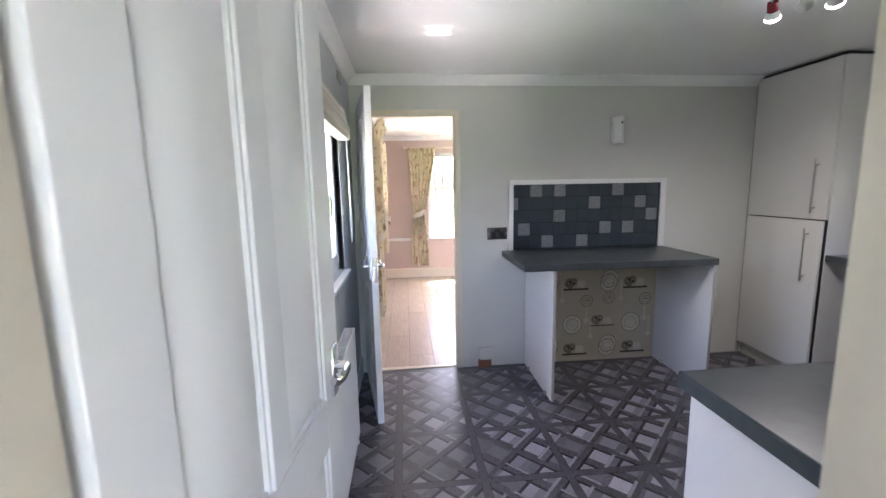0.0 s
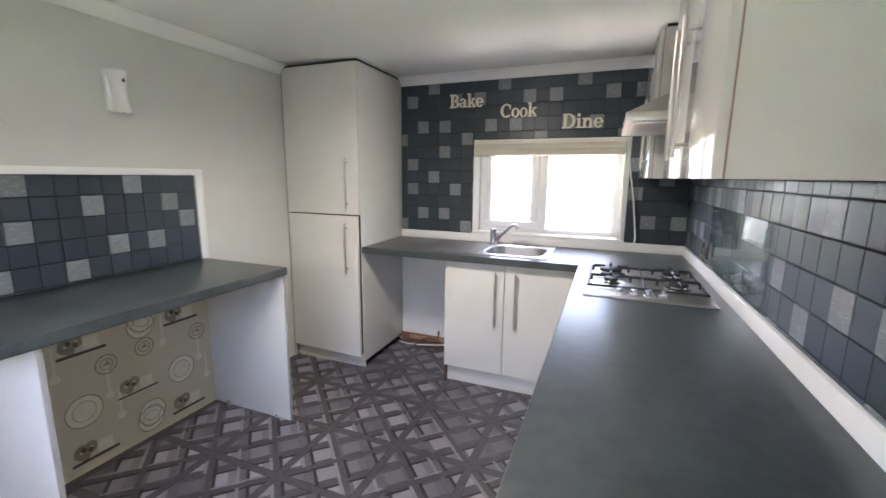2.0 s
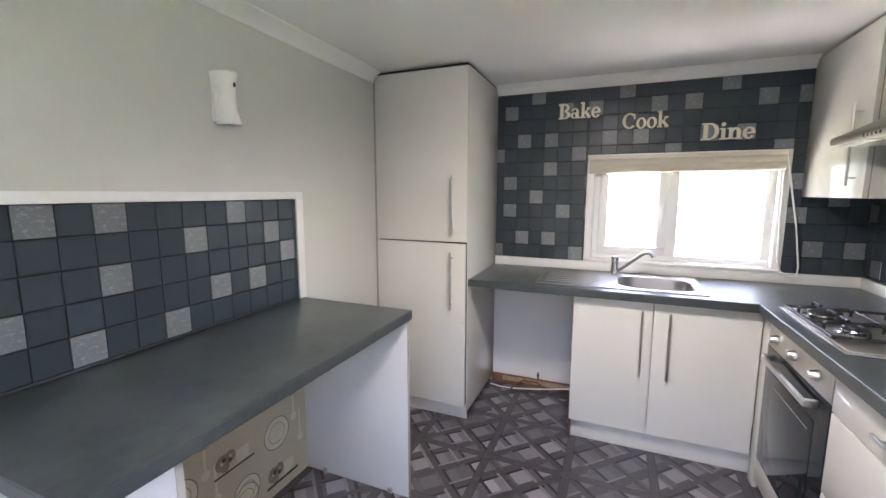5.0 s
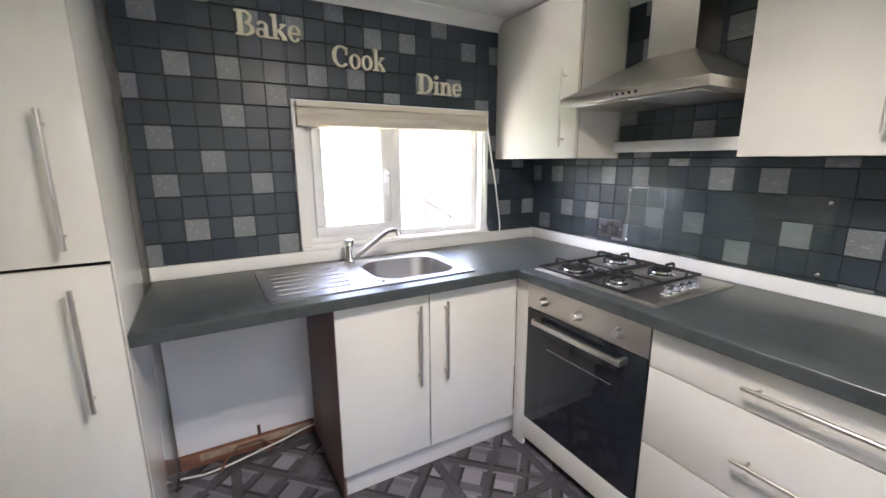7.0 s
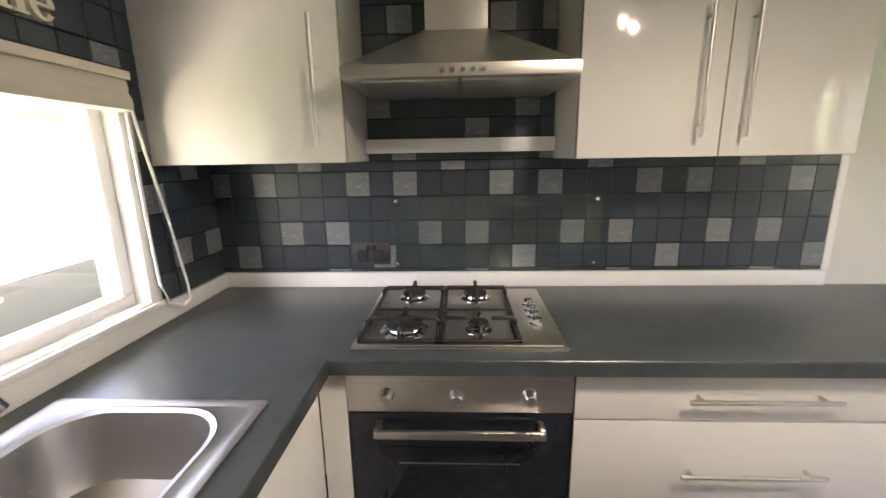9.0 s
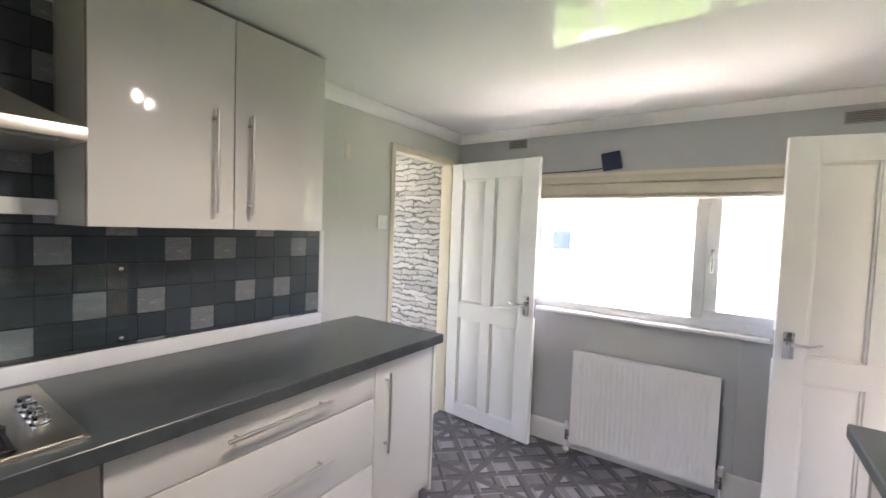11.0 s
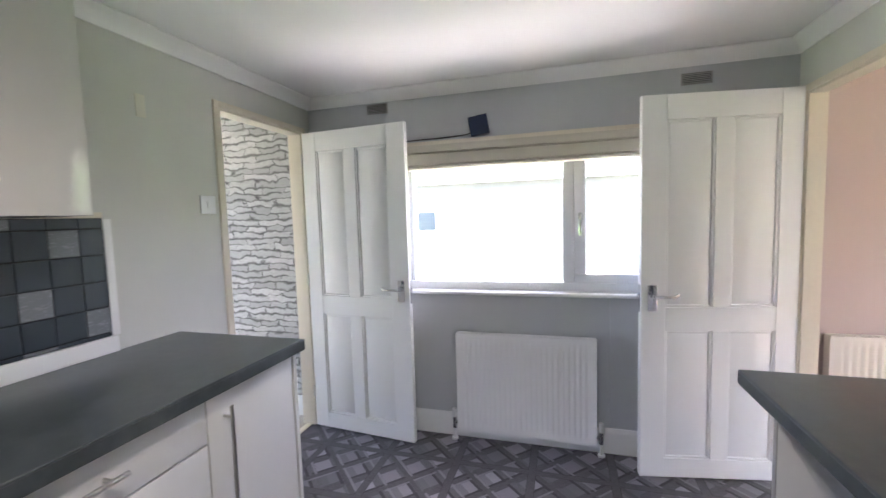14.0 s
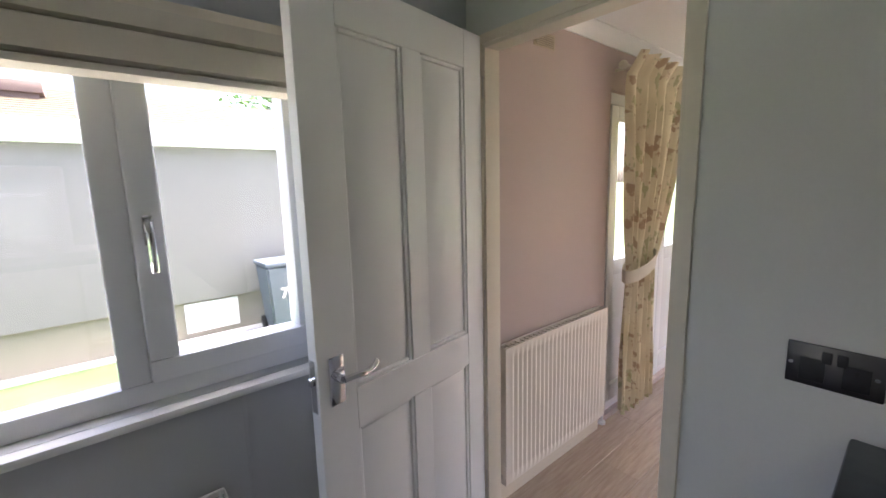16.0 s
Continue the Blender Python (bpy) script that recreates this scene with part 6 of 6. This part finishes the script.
def hand_rail():
    th = thing("hand_rail", (6.2, 0.1, GR), "dark timber hand rail of an outside ramp", "rail")
    part("rail", tube(bmesh.new(), [(6.2, 0.54, 0.985), (6.2, 0.1, 0.727)], 0.03, 8), M_DWOOD, th)
    for y, z in ((0.51, 0.95), (0.12, 0.735)):
        part("post", box(6.17, 6.23, y - 0.03, y + 0.03, GR, z, bev=0.005), M_DWOOD, th)


hand_rail()


M_TEAL = mat("faded_teal_plastic", (0.12, 0.3, 0.27), 0.5, var=0.15, scale=5)


def water_butt():
    th = thing("water_butt", (7.6, -0.33, GR), "faded teal plastic water butt in the yard", "water butt")
    m = Matrix.Translation((7.6, -0.33, GR))
    part("body", lathe(bmesh.new(), [(0.13, 0.0), (0.15, 0.1), (0.155, 0.5), (0.15, 0.9), (0.14, 0.94)], m, 24), M_TEAL, th)
    part("lid", lathe(bmesh.new(), [(0.16, 0.94), (0.16, 0.97), (0.12, 1.0), (0.004, 1.01)], m, 24), M_TEAL, th)


water_butt()


M_REDLEAF = mat("red_strap_leaves", (0.32, 0.05, 0.03), 0.5, var=0.35, scale=6)
M_YELLOW = mat("yellow_flower_petals", (0.6, 0.42, 0.06), 0.6, var=0.2, scale=9)
M_POT = mat("terracotta_pot", (0.3, 0.13, 0.07), 0.8, var=0.15, scale=8, bump=0.2)


def potted_plant(x, y, z_rim, top, leaf, seed, label):
    """A clump of arching strap leaves in a tall round pot."""
    rnd = random.Random(seed)
    th = thing("potted_plant", (x, y, GR), label, "plant", "yard plants")
    h = z_rim - GR
    part("pot", lathe(bmesh.new(), [(0.12, 0.02), (0.13, 0.03), (0.17, h - 0.07), (0.185, h - 0.06), (0.185, h), (0.165, h), (0.15, h - 0.05), (0.004, h - 0.05)], Matrix.Translation((x, y, GR)), 24), M_POT, th)
    for name, material, n, spread in (("leaves", M_LEAF, 34, 0.26), ("coloured_leaves", leaf, 30, 0.2)):
        bm = bmesh.new()
        for _ in range(n):
            a, reach, lift = rnd.uniform(0, 2 * math.pi), rnd.uniform(0.3, 1.0) * spread, (top - z_rim) * rnd.uniform(0.55, 1.0)
            out, side = Vector((math.cos(a), math.sin(a), 0)), Vector((-math.sin(a), math.cos(a), 0))
            rows = []
            for k in range(5):
                t = k / 4
                p = Vector((x, y, z_rim - 0.06)) + out * (0.04 + reach * t * t) + Vector((0, 0, (lift + 0.06) * (t - 0.28 * t * t) / 0.72))
                w = 0.014 * (1 - t) + 0.002
                rows.append([bm.verts.new(p - side * w), bm.verts.new(p + Vector((0, 0, 0.004))), bm.verts.new(p + side * w)])
            for q0, q1 in zip(rows, rows[1:]):
                for k in (0, 1):
                    bm.faces.new((q0[k], q0[k + 1], q1[k + 1], q1[k]))
        part(name, bm, material, th)


potted_plant(5.2, 1.47, 0.6, 0.9, M_REDLEAF, 11, "red and green spiky plant in a terracotta pot outside the window")
potted_plant(5.2, 0.9, 0.58, 0.86, M_YELLOW, 12, "green plant with yellow flowers in a terracotta pot outside")


def tree(name, x, y, h, r, seed, label):
    rnd = random.Random(seed)
    th = thing(name, (x, y, GR), label, "tree")
    bm = bmesh.new()
    tube(bm, [(x, y, GR), (x + 0.1, y, GR + h * 0.3), (x - 0.05, y + 0.1, GR + h * 0.6), (x, y, GR + h * 0.85)], 0.16, 8)
    for k in range(7):
        a = 2 * math.pi * k / 7
        z = GR + h * (0.4 + 0.06 * k)
        tube(bm, [(x, y, z), (x + r * 0.4 * math.cos(a), y + r * 0.4 * math.sin(a), z + h * 0.12), (x + r * 0.75 * math.cos(a), y + r * 0.75 * math.sin(a), z + h * 0.2)], 0.05, 6)
    part("trunk", bm, M_BARK, th)
    verts, faces = [], []
    for _ in range(5200):
        a, b, c = rnd.uniform(0, 2 * math.pi), rnd.uniform(-1, 1), rnd.random() ** 0.45
        lump = 0.75 + 0.3 * math.sin(3 * a + 2 * b) + 0.15 * math.sin(7 * a - 5 * b)
        q = math.sqrt(1 - b * b)
        p = Vector((x + r * c * lump * q * math.cos(a), y + r * c * lump * q * math.sin(a), GR + h * 0.68 + h * 0.34 * c * lump * b))
        u = Vector((rnd.gauss(0, 1), rnd.gauss(0, 1), rnd.gauss(0, 0.6))).normalized()
        v = u.cross(Vector((rnd.gauss(0, 1), rnd.gauss(0, 1), rnd.gauss(0, 1)))).normalized()
        s = rnd.uniform(0.06, 0.13)
        n = len(verts)
        verts += [p - u * s, p + v * s * 0.5, p + u * s, p - v * s * 0.5]
        faces.append((n, n + 1, n + 2, n + 3))
    me = bpy.data.meshes.new("crown")
    me.from_pydata(verts, [], faces)
    me.materials.append(M_LEAF)
    ob = new("crown", me)
    ob.parent = th
    ob.matrix_parent_inverse = th.matrix_basis.inverted()


tree("tree", -13.0, 8.4, 6.4, 2.4, 3, "green leafy tree behind the neighbouring roof")
tree("tree", 7.0, -4.2, 3.6, 1.3, 5, "green leafy shrub tree beyond the yard")

# ---------------------------------------------------------------- lounge floor boards
plank_me = {}
for i in range(21):
    w, ln = 0.193, 1.2
    x = W - 0.02 + i * 0.195
    y = N + 0.025 - (i * 0.47) % ln
    while y < LN:
        a, b = max(y, N + 0.025), min(y + ln - 0.002, LN)
        if b - a > 0.05 and x + w < LE + 0.1:
            key = round(b - a, 3)
            if key not in plank_me:
                plank_me[key] = mesh_of("plank", box(0, w, 0, b - a, 0, 0.008, bev=0.0012, seg=1), M_PLANK)
            ob = new("plank", plank_me[key])
            ob.parent = lounge_floor
            ob.location = (x, a, -0.008)
        y += ln

# ---------------------------------------------------------------- wall tiles
ROW, COL = 0.0957, 0.0918
# rows of one repeat, from the lowest; each lists the columns (of six) that are pale
REPEAT = [(5,), (1, 3), (), (0, 4), (2,), (4,), (1,)]
tile_meshes = {}


def tile_mesh(w, h, pale, facing):
    key = (round(w, 3), round(h, 3), pale, facing)
    if key not in tile_meshes:
        t = 0.0065 if pale else 0.005
        w, h = w - 0.0018, h - 0.005
        b = {"x": (-t, 0, -w / 2, w / 2, -h / 2, h / 2), "y": (-w / 2, w / 2, 0, t, -h / 2, h / 2), "n": (-w / 2, w / 2, -t, 0, -h / 2, h / 2)}[facing]
        tile_meshes[key] = mesh_of("tile", box(*b, bev=0.0012, seg=1), M_TILEL if pale else M_TILE)
    return tile_meshes[key]


def tile_field(name, facing, plane, lo, hi, z0, z1, col0, row0, holes, is_pale, label, pitch=COL):
    """Tiles over a backing board; those cut by an edge or an opening are narrower."""
    bm = bmesh.new()
    bk = 0.0055
    spans = [(lo, hi, z0, z1)]
    for h in holes:
        nxt = []
        for a, b, c, d in spans:
            x0, x1, y0, y1 = max(a, h[0]), min(b, h[1]), max(c, h[2]), min(d, h[3])
            if x0 >= x1 or y0 >= y1:
                nxt.append((a, b, c, d))
                continue
            nxt += [(a, x0, c, d), (x1, b, c, d), (x0, x1, c, y0), (x0, x1, y1, d)]
        spans = [s for s in nxt if s[1] - s[0] > 0.002 and s[3] - s[2] > 0.002]
    for a, b, c, d in spans:
        if facing == "x":
            bx(bm, plane - bk, plane - 0.0005, a, b, c, d)
        elif facing == "y":
            bx(bm, a, b, plane + 0.0005, plane + bk, c, d)
        else:
            bx(bm, a, b, plane - bk, plane - 0.0005, c, d)
    th = structure(name, bm, M_GROUT, label, "tiles")
    i0, i1 = math.floor((lo - col0) / pitch) - 1, math.ceil((hi - col0) / pitch) + 1
    j0, j1 = math.floor((z0 - row0) / ROW) - 1, math.ceil((z1 - row0) / ROW) + 1
    for i in range(i0, i1):
        for j in range(j0, j1):
            ca, cb = col0 + (i - 0.5) * pitch, col0 + (i + 0.5) * pitch
            za, zb = row0 + (j - 0.5) * ROW, row0 + (j + 0.5) * ROW
            for a, b, c, d in spans:
                x0, x1, y0, y1 = max(a, ca), min(b, cb), max(c, za), min(d, zb)
                if x1 - x0 < 0.008 or y1 - y0 < 0.01:
                    continue
                ob = new("tile", tile_mesh(x1 - x0, y1 - y0, is_pale(i, j), facing))
                ob.parent = th
                u, z = (x0 + x1) / 2, (y0 + y1) / 2
                ob.location = {"x": (plane - bk, u, z), "y": (u, plane + bk, z), "n": (u, plane - bk, z)}[facing]
    return th


tile_field("tiles_east", "x", E, S + 0.012, 2.943, 0.973, CEIL - 0.062, 2.474, 1.02, [(1.234, 2.326, 0.96, 1.681), (S, 1.173, 1.409, CEIL)],
           lambda i, j: i % 6 in REPEAT[j % 7], "slate grey wall tiles with scattered pale ones round the window")
tile_field("tiles_south", "y", S, 1.566, E - 0.001, 0.973, 1.409, 2.795, 1.036, [],
           lambda i, j: i % 6 in REPEAT[j % 7], "slate grey wall tiles with scattered pale ones behind the hob")
tile_field("tiles_hood", "y", S, 2.606, 3.298, 1.409, CEIL - 0.062, 2.795, 1.036 - ROW, [],
           lambda i, j: i % 6 in REPEAT[j % 7], "slate grey wall tiles with scattered pale ones behind the hood")
NPALE = {4: (0, 2, 7), 3: (5, 9, -2), 2: (2, 10), 1: (-1, 6, 8), 0: (1, 4)}
tile_field("tiles_north", "n", N, 1.396, 2.541, TOP, 1.4, 1.568, 0.972, [], lambda i, j: i in NPALE.get(j, ()), "slate grey splash tiles with scattered pale ones in a white frame", pitch=0.0908)
structure("trim_tile_top", box(1.566, 1.794, S + 0.001, S + 0.012, 1.409, 1.43, bev=0.002), M_CREAM, "cream strip along the top of the tiles", "trim")
